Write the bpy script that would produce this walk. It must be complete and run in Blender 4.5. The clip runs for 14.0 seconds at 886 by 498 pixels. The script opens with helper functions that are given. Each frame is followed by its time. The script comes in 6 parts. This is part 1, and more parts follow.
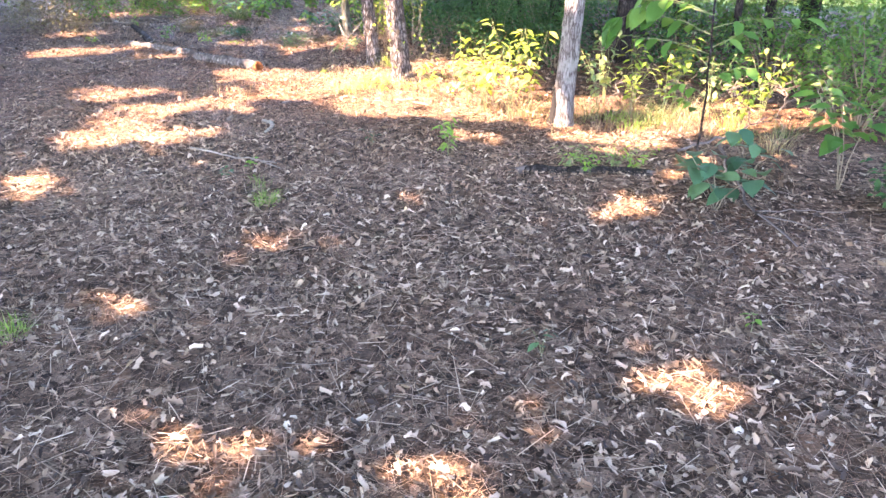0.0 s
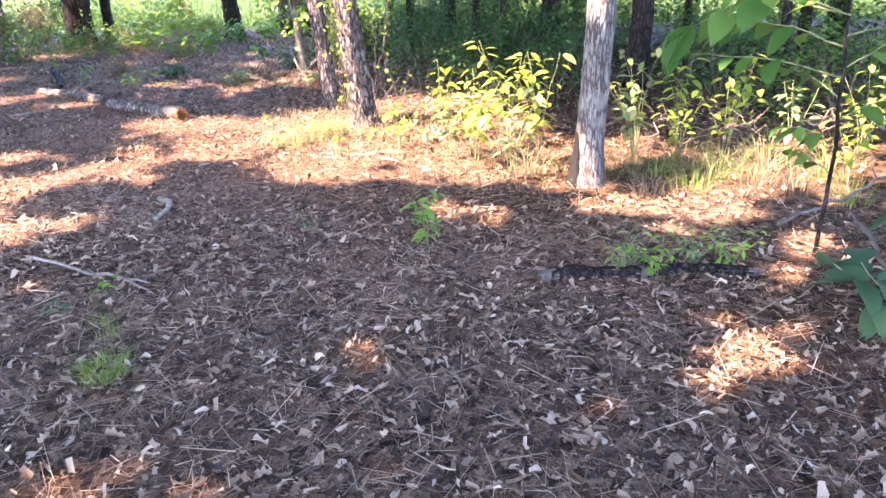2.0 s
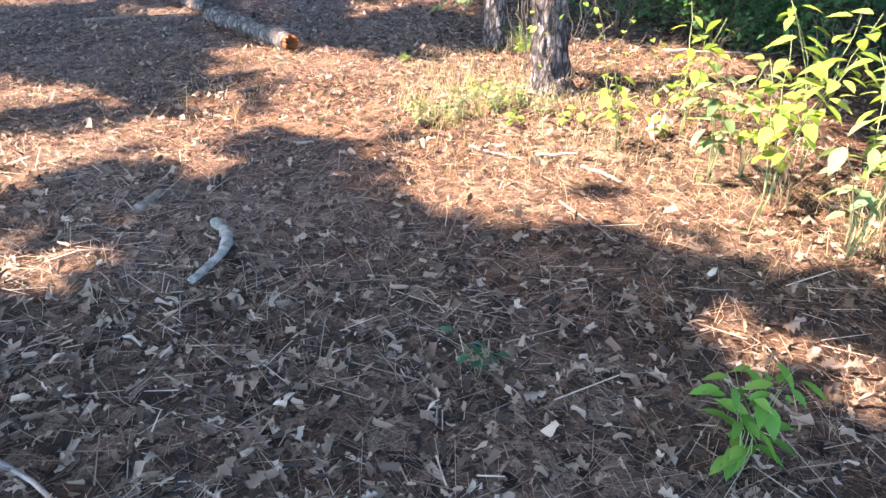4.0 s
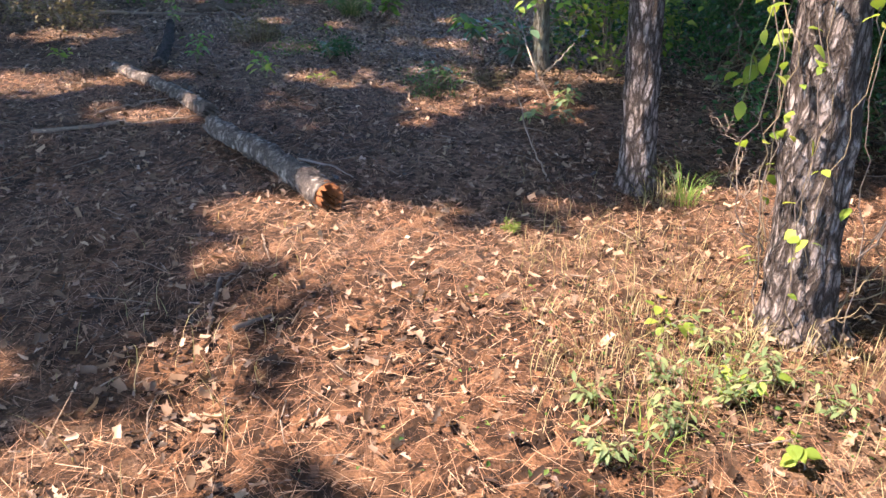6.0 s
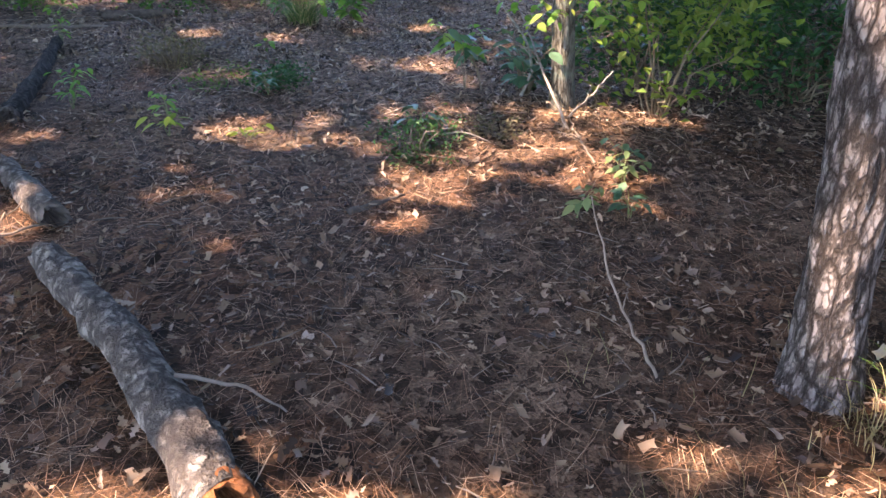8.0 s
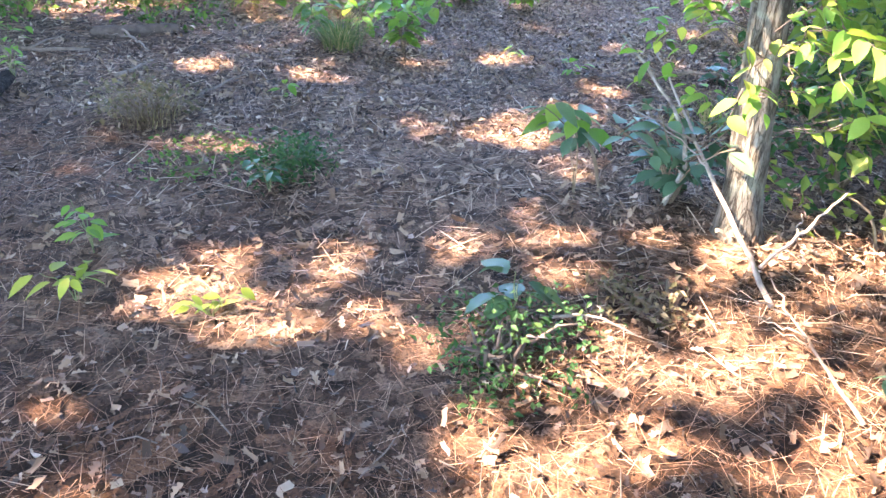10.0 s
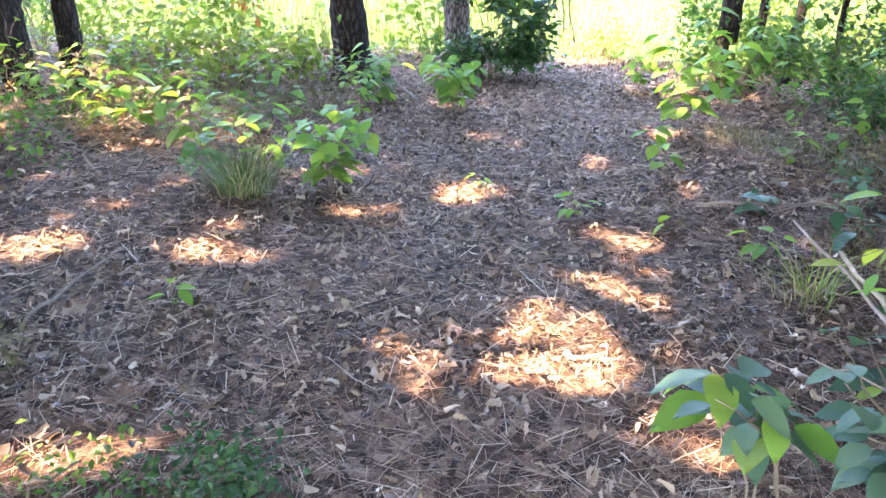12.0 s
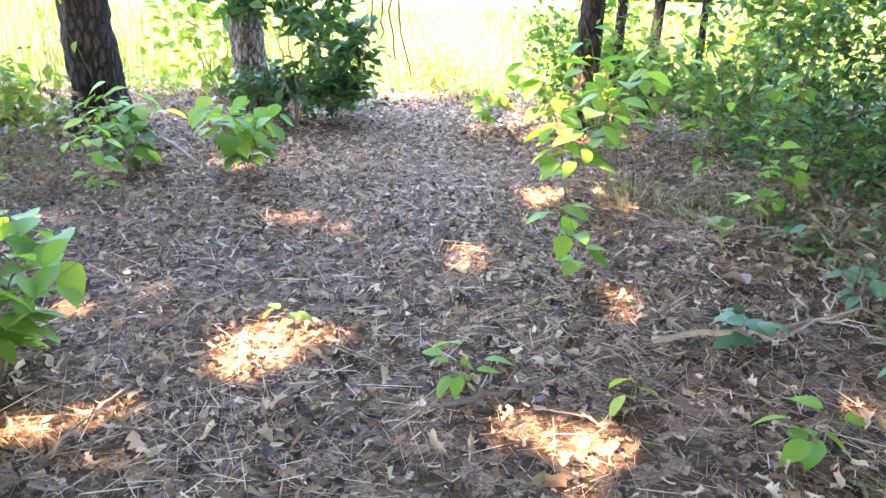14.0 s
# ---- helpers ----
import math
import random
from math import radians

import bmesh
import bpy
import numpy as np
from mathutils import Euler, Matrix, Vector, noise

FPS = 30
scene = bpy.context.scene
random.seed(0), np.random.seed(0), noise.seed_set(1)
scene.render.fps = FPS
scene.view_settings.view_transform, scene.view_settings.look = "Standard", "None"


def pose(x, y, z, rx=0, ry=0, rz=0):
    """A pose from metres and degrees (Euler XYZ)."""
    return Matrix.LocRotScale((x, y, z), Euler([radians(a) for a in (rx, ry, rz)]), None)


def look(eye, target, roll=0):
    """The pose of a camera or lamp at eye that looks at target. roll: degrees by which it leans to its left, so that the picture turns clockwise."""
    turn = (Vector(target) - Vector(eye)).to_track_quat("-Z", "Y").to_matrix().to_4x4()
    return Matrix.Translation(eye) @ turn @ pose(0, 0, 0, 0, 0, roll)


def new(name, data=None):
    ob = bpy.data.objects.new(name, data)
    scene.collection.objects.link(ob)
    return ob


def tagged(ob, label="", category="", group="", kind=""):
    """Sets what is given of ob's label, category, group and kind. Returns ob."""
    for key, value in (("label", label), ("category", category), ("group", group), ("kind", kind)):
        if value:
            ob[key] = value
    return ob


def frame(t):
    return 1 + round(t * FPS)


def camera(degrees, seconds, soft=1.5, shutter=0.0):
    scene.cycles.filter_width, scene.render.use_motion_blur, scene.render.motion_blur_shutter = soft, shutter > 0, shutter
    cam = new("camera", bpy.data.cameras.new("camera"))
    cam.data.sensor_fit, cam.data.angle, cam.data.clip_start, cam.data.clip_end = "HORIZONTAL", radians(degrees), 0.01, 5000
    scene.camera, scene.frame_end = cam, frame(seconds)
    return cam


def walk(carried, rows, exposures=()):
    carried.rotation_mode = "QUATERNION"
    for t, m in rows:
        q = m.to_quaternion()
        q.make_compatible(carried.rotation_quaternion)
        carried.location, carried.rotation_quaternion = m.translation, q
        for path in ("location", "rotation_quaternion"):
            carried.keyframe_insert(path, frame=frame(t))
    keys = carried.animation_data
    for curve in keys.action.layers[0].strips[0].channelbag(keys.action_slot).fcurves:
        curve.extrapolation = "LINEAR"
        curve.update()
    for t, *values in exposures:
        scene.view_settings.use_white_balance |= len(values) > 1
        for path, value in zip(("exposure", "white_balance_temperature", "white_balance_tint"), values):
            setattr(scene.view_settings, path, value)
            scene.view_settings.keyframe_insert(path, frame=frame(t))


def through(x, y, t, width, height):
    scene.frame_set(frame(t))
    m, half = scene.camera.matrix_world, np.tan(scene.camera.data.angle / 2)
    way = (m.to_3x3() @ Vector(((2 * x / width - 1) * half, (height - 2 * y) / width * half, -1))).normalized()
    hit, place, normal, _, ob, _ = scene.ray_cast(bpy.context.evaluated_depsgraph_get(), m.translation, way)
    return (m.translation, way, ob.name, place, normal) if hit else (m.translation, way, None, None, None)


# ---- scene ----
# ---- camera ----
cam = camera(62.4, 14.0, soft=1.5)
PATH = [
    (0, (3.594, 1.561, 1.8), (3.203, 3.36, 1.017), 0.4),
    (0.5, (3.496, 2.152, 1.724), (3.391, 3.953, 0.859), 0.4),
    (0.8, (3.408, 2.547, 1.688), (3.122, 4.38, 0.941), -2.1),
    (1, (3.34, 2.802, 1.675), (2.941, 4.623, 0.951), -2.1),
    (1.5, (3.201, 3.356, 1.613), (2.757, 5.182, 0.928), -1.4),
    (2, (3.137, 3.921, 1.523), (2.775, 5.753, 0.807), -1.9),
    (2.5, (2.944, 4.516, 1.481), (2.511, 6.318, 0.729), -1.5),
    (2.7, (2.83, 4.734, 1.458), (2.368, 6.518, 0.68), -1.1),
    (4.8, (1.485, 7.225, 1.367), (0.816, 8.848, 0.41), 2.2),
    (5, (1.338, 7.453, 1.37), (0.677, 9.095, 0.438), 2.6),
    (5.5, (0.953, 7.96, 1.39), (0.278, 9.618, 0.496), 2.3),
    (6, (0.595, 8.408, 1.443), (-0.095, 10.085, 0.599), 2.1),
    (6.5, (0.286, 8.921, 1.409), (-0.392, 10.615, 0.589), 1.6),
    (6.8, (0.108, 9.247, 1.405), (-0.567, 10.955, 0.612), 1.1),
    (7, (0.006, 9.444, 1.4), (-0.65, 11.151, 0.59), 0.9),
    (7.2, (-0.094, 9.631, 1.394), (-0.699, 11.342, 0.554), 1.6),
    (9.3, (-0.94, 11.765, 1.346), (-1.578, 13.421, 0.424), 2.7),
    (9.5, (-1.056, 11.978, 1.358), (-1.745, 13.601, 0.415), 2.0),
    (10, (-1.373, 12.378, 1.379), (-2.092, 14.006, 0.467), 2.0),
    (10.3, (-1.554, 12.597, 1.414), (-2.196, 14.278, 0.541), 2.1),
    (10.5, (-1.672, 12.745, 1.432), (-2.295, 14.462, 0.616), 2.8),
    (11, (-1.972, 13.169, 1.419), (-2.564, 14.921, 0.657), 1.8),
    (11.5, (-2.31, 13.565, 1.427), (-2.858, 15.345, 0.697), 0.8),
    (12, (-2.556, 13.929, 1.425), (-3.0, 15.727, 0.668), 0.9),
    (12.5, (-2.668, 14.425, 1.389), (-3.039, 16.246, 0.65), 0.6),
    (13, (-2.821, 14.949, 1.379), (-3.072, 16.783, 0.622), 0.9),
    (13.1, (-2.849, 15.054, 1.38), (-3.075, 16.886, 0.609), 0.7),
    (13.2, (-2.873, 15.152, 1.382), (-3.061, 16.963, 0.553), 1.8),
    (13.5, (-2.96, 15.375, 1.331), (-2.903, 17.197, 0.508), 5.3),
    (14, (-2.885, 15.891, 1.242), (-2.86, 17.771, 0.56), 1.4),
]
EXPOSURES = [(0, 5.1, 6050, 23), (0.8, 4.95, 5900, 25), (1.5, 4.8, 5700, 27), (2.7, 4.5, 5700, 25), (4.8, 3.85, 4950, 5), (5.4, 3.55, 5150, 9), (7.2, 3.35, 5800, 18), (9.3, 5.2, 5700, 16), (11, 5.05, 5850, 20), (12.4, 5.35, 6350, 22), (13, 5.25, 6450, 21), (13.5, 5.55, 6500, 20), (14, 5.6, 6750, 16)]
walk(cam, [(t, look(eye, target, roll)) for t, eye, target, roll in PATH], EXPOSURES)

# ---- world and sun ----
SUN_AZ = Vector((-0.85, -0.53, 0)).normalized()     # horizontal way to the sun
SUN_EL = radians(50)
SUN_WAY = SUN_AZ * math.cos(SUN_EL) + Vector((0, 0, math.sin(SUN_EL)))
world = bpy.data.worlds.new("world")
world.use_nodes = True
scene.world = world
wn = world.node_tree.nodes
sky = wn.new("ShaderNodeTexSky")
sky.sky_type = "NISHITA"
sky.sun_disc = False
sky.sun_elevation = SUN_EL
sky.sun_rotation = math.atan2(SUN_AZ.x, SUN_AZ.y)
world.node_tree.links.new(sky.outputs[0], wn["Background"].inputs[0])
wn["Background"].inputs[1].default_value = 0.125
sun_data = bpy.data.lights.new("sun", "SUN")
sun_data.energy, sun_data.angle, sun_data.color = 3.15, radians(0.6), (1.0, 0.745, 0.51)
sun = new("sun", sun_data)
sun.matrix_world = look(SUN_WAY * 40, (0, 0, 0))


# ---- materials ----
def nodes_of(name, rough=0.9):
    m = bpy.data.materials.new(name)
    m.use_nodes = True
    nt = m.node_tree
    b = nt.nodes["Principled BSDF"]
    b.inputs["Roughness"].default_value = rough
    b.inputs["Specular IOR Level"].default_value = 0.12
    return m, nt, b


def add(nt, kind, **values):
    n = nt.nodes.new("ShaderNode" + kind)
    for k, v in values.items():
        n.inputs[k.replace("_", " ")].default_value = v
    return n


def ramp(nt, fac, stops):
    r = nt.nodes.new("ShaderNodeValToRGB")
    while len(r.color_ramp.elements) < len(stops):
        r.color_ramp.elements.new(0.5)
    for e, (p, c) in zip(r.color_ramp.elements, stops):
        e.position, e.color = p, (*c, 1)
    nt.links.new(fac, r.inputs[0])
    return r.outputs[0]


def mixed(nt, fac, a, b, mode="MIX"):
    n = nt.nodes.new("ShaderNodeMix")
    n.data_type, n.blend_type = "RGBA", mode
    for sock, v in ((n.inputs[0], fac), (n.inputs[6], a), (n.inputs[7], b)):
        if hasattr(v, "links"):
            nt.links.new(v, sock)
        else:
            sock.default_value = v if isinstance(v, float) else (*v, 1)
    return n.outputs[2]


def bumped(nt, b, height, strength=0.5, distance=0.02):
    n = add(nt, "Bump", Strength=strength, Distance=distance)
    nt.links.new(height, n.inputs["Height"])
    nt.links.new(n.outputs[0], b.inputs["Normal"])


def coords(nt, scale=(1, 1, 1), space="Object"):
    tc, mp = nt.nodes.new("ShaderNodeTexCoord"), nt.nodes.new("ShaderNodeMapping")
    mp.inputs["Scale"].default_value = scale
    nt.links.new(tc.outputs[space], mp.inputs[0])
    return mp.outputs[0]


def noise_of(nt, vec, scale, detail=4.0, rough=0.6):
    n = add(nt, "TexNoise", Scale=scale, Detail=detail, Roughness=rough)
    nt.links.new(vec, n.inputs["Vector"])
    return n.outputs[0]


def bark_material(name, dark, mid, light, plate=(15, 15, 4.5), depth=0.03, rough=0.9, lichen=None, furrow=0.11):
    """Bark in upright ridges that part and join, broken across by finer cracks."""
    m, nt, b = nodes_of(name, rough)

    def plates(scale, width, warp):
        n = add(nt, "TexNoise", Scale=2.0, Detail=4.0, Roughness=0.65)
        nt.links.new(coords(nt, scale), n.inputs["Vector"])
        v = nt.nodes.new("ShaderNodeTexVoronoi")
        v.feature = "DISTANCE_TO_EDGE"
        v.inputs["Scale"].default_value = 1.0
        nt.links.new(mixed(nt, warp, coords(nt, scale), n.outputs["Color"], "ADD"), v.inputs["Vector"])
        return ramp(nt, v.outputs["Distance"], [(0.01, (0, 0, 0)), (width * 0.55, (0.35, 0.35, 0.35)), (width, (1, 1, 1))])

    tall = plates(plate, furrow * 2.0, 1.9)
    cross = plates((plate[0] * 2.1, plate[1] * 2.1, plate[2] * 2.4), furrow * 1.1, 0.8)
    crack = mixed(nt, 1.0, tall, mixed(nt, 0.5, (1, 1, 1), cross), "MULTIPLY")
    fine = noise_of(nt, coords(nt, (70, 70, 26)), 1.0, 6.0, 0.75)
    flake = noise_of(nt, coords(nt, (plate[0] * 1.5, plate[1] * 1.5, plate[2] * 2.5)), 1.0, 4.0, 0.6)
    base = mixed(nt, ramp(nt, flake, [(0.35, (0, 0, 0)), (0.65, (1, 1, 1))]), mid, light)
    base = mixed(nt, mixed(nt, 0.6, (0, 0, 0), fine), base, tuple(c * 0.55 for c in mid))
    base = mixed(nt, crack, dark, base)
    if lichen:
        patch = ramp(nt, noise_of(nt, coords(nt), 6.0, 5.0), [(0.52, (0, 0, 0)), (0.62, (1, 1, 1))])
        base = mixed(nt, mixed(nt, 0.7, (0, 0, 0), patch), base, lichen)
    nt.links.new(base, b.inputs["Base Color"])
    bumped(nt, b, mixed(nt, 0.3, crack, fine), 1.0, depth)
    return m


def noise_node_color(nt, vec, scale):
    n = add(nt, "TexNoise", Scale=scale, Detail=3.0)
    nt.links.new(vec, n.inputs["Vector"])
    return n.outputs["Color"]


def leaf_material(name, stops, through=0.35, per="island", rough=0.5, sheen=0.12):
    m, nt, b = nodes_of(name, rough)
    b.inputs["Specular IOR Level"].default_value = sheen
    if per == "island":
        rnd = nt.nodes.new("ShaderNodeNewGeometry").outputs["Random Per Island"]
    else:
        rnd = nt.nodes.new("ShaderNodeObjectInfo").outputs["Random"]
    col = ramp(nt, rnd, stops)
    mott = noise_of(nt, coords(nt), 30.0, 3.0)
    col = mixed(nt, mixed(nt, 0.35, (0, 0, 0), mott), col, tuple(c * 0.55 for c in stops[0][1]))
    nt.links.new(col, b.inputs["Base Color"])
    if through:
        t = nt.nodes.new("ShaderNodeBsdfTranslucent")
        bright = mixed(nt, 1.0, col, (1.5, 1.5, 0.75), "MULTIPLY")
        nt.links.new(bright, t.inputs[0])
        mix = nt.nodes.new("ShaderNodeMixShader")
        mix.inputs[0].default_value = through
        nt.links.new(b.outputs[0], mix.inputs[1])
        nt.links.new(t.outputs[0], mix.inputs[2])
        nt.links.new(mix.outputs[0], nt.nodes["Material Output"].inputs[0])
    return m


def plain_material(name, a, bcol, scale=12.0, rough=0.85, bump=0.4, stretch=(1, 1, 1)):
    m, nt, b = nodes_of(name, rough)
    v = coords(nt, stretch)
    n1, n2 = noise_of(nt, v, scale, 6.0, 0.65), noise_of(nt, v, scale * 0.2, 3.0)
    col = mixed(nt, ramp(nt, n1, [(0.3, (0, 0, 0)), (0.7, (1, 1, 1))]), a, bcol)
    col = mixed(nt, mixed(nt, 0.5, (0, 0, 0), n2), col, tuple(c * 0.5 for c in a))
    nt.links.new(col, b.inputs["Base Color"])
    bumped(nt, b, n1, bump, 0.01)
    return m


def ground_material():
    m, nt, b = nodes_of("leaf_litter_soil", 0.95)
    v = coords(nt)
    needles = nt.nodes.new("ShaderNodeTexVoronoi")
    needles.inputs["Scale"].default_value = 34.0
    streak = mixed(nt, 0.25, coords(nt, (1.0, 0.35, 1)), noise_node_color(nt, v, 4.0))
    nt.links.new(streak, needles.inputs["Vector"])
    cell = nt.nodes.new("ShaderNodeTexVoronoi")
    cell.inputs["Scale"].default_value = 22.0
    nt.links.new(mixed(nt, 0.1, v, noise_node_color(nt, v, 18.0)), cell.inputs["Vector"])
    fine = noise_of(nt, v, 90.0, 6.0, 0.75)
    brown = ramp(nt, needles.outputs["Color"], [(0.15, (0.014, 0.008, 0.005)), (0.5, (0.05, 0.026, 0.014)), (0.9, (0.17, 0.086, 0.043))])
    leafy = ramp(nt, cell.outputs["Color"], [(0.1, (0.016, 0.010, 0.007)), (0.5, (0.085, 0.053, 0.033)), (0.95, (0.26, 0.175, 0.115))])
    big = noise_of(nt, v, 0.55, 4.0)
    # pine straw lies thick round the two pines, leaf mould, paler to lift the shade, before and after them
    place = nt.nodes.new("ShaderNodeSeparateXYZ")
    nt.links.new(v, place.inputs[0])
    off = nt.nodes.new("ShaderNodeMath")
    off.operation = "SUBTRACT"
    nt.links.new(place.outputs[1], off.inputs[0])
    off.inputs[1].default_value = 11.4
    dist = nt.nodes.new("ShaderNodeMath")
    dist.operation = "ABSOLUTE"
    nt.links.new(off.outputs[0], dist.inputs[0])
    share = nt.nodes.new("ShaderNodeMapRange")
    share.inputs["From Min"].default_value, share.inputs["From Max"].default_value = 1.5, 4.5
    share.inputs["To Min"].default_value, share.inputs["To Max"].default_value = -0.06, 0.14
    nt.links.new(dist.outputs[0], share.inputs[0])
    both = nt.nodes.new("ShaderNodeMath")
    nt.links.new(big, both.inputs[0])
    nt.links.new(share.outputs[0], both.inputs[1])
    litter = mixed(nt, ramp(nt, both.outputs[0], [(0.40, (0, 0, 0)), (0.60, (1, 1, 1))]), brown, leafy)
    litter = mixed(nt, ramp(nt, fine, [(0.35, (1, 1, 1)), (0.55, (0, 0, 0))]), litter, (0.02, 0.013, 0.01))
    soil = ramp(nt, noise_of(nt, v, 1.6, 5.0, 0.7), [(0.60, (0, 0, 0)), (0.72, (1, 1, 1))])
    litter = mixed(nt, mixed(nt, 0.6, (0, 0, 0), soil), litter, (0.30, 0.165, 0.09))
    # the meadow begins beyond the edge of the wood
    sep = nt.nodes.new("ShaderNodeSeparateXYZ")
    nt.links.new(v, sep.inputs[0])
    edge = nt.nodes.new("ShaderNodeMath")
    edge.operation = "MULTIPLY_ADD"
    nt.links.new(noise_of(nt, v, 0.9, 4.0), edge.inputs[0])
    edge.inputs[1].default_value = 2.5
    nt.links.new(sep.outputs[1], edge.inputs[2])
    mask = nt.nodes.new("ShaderNodeMapRange")
    mask.inputs["From Min"].default_value, mask.inputs["From Max"].default_value = 25.2, 26.4
    nt.links.new(edge.outputs[0], mask.inputs[0])
    grass = ramp(nt, noise_of(nt, v, 3.0, 6.0, 0.7), [(0.3, (0.028, 0.052, 0.010)), (0.55, (0.05, 0.076, 0.017)), (0.8, (0.09, 0.10, 0.032))])
    nt.links.new(mixed(nt, mask.outputs[0], litter, grass), b.inputs["Base Color"])
    high = mixed(nt, 0.5, cell.outputs["Distance"], fine)
    bumped(nt, b, high, 0.8, 0.02)
    return m


GROUND = ground_material()
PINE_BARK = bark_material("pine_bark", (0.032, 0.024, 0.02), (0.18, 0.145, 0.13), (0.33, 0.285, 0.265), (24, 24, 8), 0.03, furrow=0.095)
# near-black copy for trunks in shade or backlit: the shade is in the colour
SHADED_BARK = bark_material("shaded_bark", (0.012, 0.009, 0.008), (0.042, 0.032, 0.027), (0.085, 0.066, 0.055), (20, 20, 6))
PALE_BARK = bark_material("pale_smooth_bark", (0.06, 0.046, 0.038), (0.17, 0.142, 0.122), (0.31, 0.275, 0.245), (34, 34, 6), 0.02, 0.85, (0.25, 0.228, 0.20), 0.06)
GREY_BARK = bark_material("grey_green_bark", (0.05, 0.042, 0.032), (0.10, 0.088, 0.068), (0.19, 0.17, 0.135), (30, 30, 4), 0.014, 0.85, (0.17, 0.172, 0.125), 0.04)
LOG_BARK = bark_material("weathered_log_bark", (0.05, 0.04, 0.035), (0.15, 0.125, 0.105), (0.36, 0.315, 0.275), (13, 13, 8), 0.02)
DARK_LOG = plain_material("dark_decayed_wood", (0.075, 0.058, 0.048), (0.15, 0.12, 0.10), 20.0)
ROT_WOOD = plain_material("orange_rotten_wood", (0.26, 0.10, 0.035), (0.10, 0.04, 0.018), 45.0, 0.95, 1.0, (1, 1, 0.4))
STICK_WOOD = plain_material("dry_grey_twig", (0.25, 0.195, 0.15), (0.13, 0.10, 0.075), 40.0, 0.85, 0.4, (1, 1, 1))
PALE_WOOD = plain_material("bleached_dead_branch", (0.29, 0.24, 0.195), (0.16, 0.13, 0.10), 30.0)
BARK_BIT = plain_material("lichen_bark_strip", (0.40, 0.36, 0.29), (0.05, 0.038, 0.03), 24.0, 0.95, 1.0)
MOSS = plain_material("moss_covered_wood", (0.07, 0.085, 0.045), (0.13, 0.125, 0.09), 30.0, 0.95, 0.8)
# darker than char, because the scar's shade is in the colour
SCAR = plain_material("shaded_scar", (0.010, 0.009, 0.008), (0.022, 0.018, 0.016), 25.0, 1.0)
STEM = plain_material("brown_stem", (0.13, 0.095, 0.06), (0.20, 0.16, 0.10), 40.0)
GREEN_STEM = plain_material("green_stem", (0.14, 0.16, 0.06), (0.20, 0.20, 0.09), 30.0)
LEAF_YELLOW = leaf_material("sunlit_yellow_green_leaf", [(0.0, (0.12, 0.17, 0.025)), (0.6, (0.20, 0.26, 0.04)), (1.0, (0.30, 0.31, 0.06))], 0.4, "object")
LEAF_BRIGHT = leaf_material("bright_green_leaf", [(0.0, (0.085, 0.17, 0.03)), (0.6, (0.14, 0.25, 0.04)), (1.0, (0.21, 0.29, 0.055))], 0.42, "object")
LEAF_DARK = leaf_material("dark_blue_green_leaf", [(0.0, (0.03, 0.07, 0.035)), (0.6, (0.05, 0.10, 0.05)), (1.0, (0.08, 0.13, 0.055))], 0.25, "object", 0.38)
LEAF_PALE = leaf_material("pale_grey_green_leaf", [(0.0, (0.10, 0.14, 0.06)), (0.6, (0.16, 0.20, 0.09)), (1.0, (0.24, 0.25, 0.11))], 0.4, "object")
LEAF_BLUE = leaf_material("blue_green_leaf", [(0.0, (0.04, 0.085, 0.05)), (0.6, (0.07, 0.125, 0.075)), (1.0, (0.11, 0.16, 0.09))], 0.3, "object", 0.45)
# a darkened leaf green, first for the sapling: shade is in the colour
LEAF_SHADED = leaf_material("shaded_broad_leaf", [(0.0, (0.04, 0.095, 0.02)), (0.6, (0.07, 0.145, 0.028)), (1.0, (0.11, 0.18, 0.04))], 0.35, "object")
DRY_ORANGE = leaf_material("dead_orange_leaves", [(0.0, (0.26, 0.10, 0.03)), (1.0, (0.42, 0.19, 0.06))], 0.4, "object")
FOLIAGE_MID = leaf_material("green_foliage", [(0.0, (0.04, 0.085, 0.022)), (0.5, (0.075, 0.14, 0.03)), (1.0, (0.13, 0.18, 0.045))], 0.4)
# darker green for the thicket's shrubs, with their shade put into the colour
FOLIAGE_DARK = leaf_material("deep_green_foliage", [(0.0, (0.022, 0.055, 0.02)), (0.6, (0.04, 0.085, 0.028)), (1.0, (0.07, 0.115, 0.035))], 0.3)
# lighter, yellower green: sunlight on the edge shrubs is put into the colour
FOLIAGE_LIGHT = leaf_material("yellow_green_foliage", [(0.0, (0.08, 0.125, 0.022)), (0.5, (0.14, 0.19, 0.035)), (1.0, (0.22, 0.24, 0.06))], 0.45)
FOLIAGE_DRY = leaf_material("dry_olive_foliage", [(0.0, (0.07, 0.065, 0.035)), (0.5, (0.13, 0.105, 0.06)), (1.0, (0.19, 0.14, 0.085))], 0.3)
CANOPY = leaf_material("canopy_foliage", [(0.0, (0.04, 0.08, 0.02)), (1.0, (0.08, 0.13, 0.03))], 0.3)
GRASS_GREEN = leaf_material("fresh_grass_blades", [(0.0, (0.08, 0.16, 0.025)), (1.0, (0.20, 0.28, 0.055))], 0.35)
# darker blades: the shade on the grass is put into the colour
GRASS_SHADED = leaf_material("shaded_grass_blades", [(0.0, (0.035, 0.07, 0.02)), (0.7, (0.08, 0.12, 0.035)), (1.0, (0.17, 0.17, 0.07))], 0.3)
DEAD_GRASS = leaf_material("brown_dead_grass_blades", [(0.0, (0.05, 0.033, 0.02)), (0.5, (0.13, 0.09, 0.058)), (1.0, (0.24, 0.18, 0.12))], 0.2)
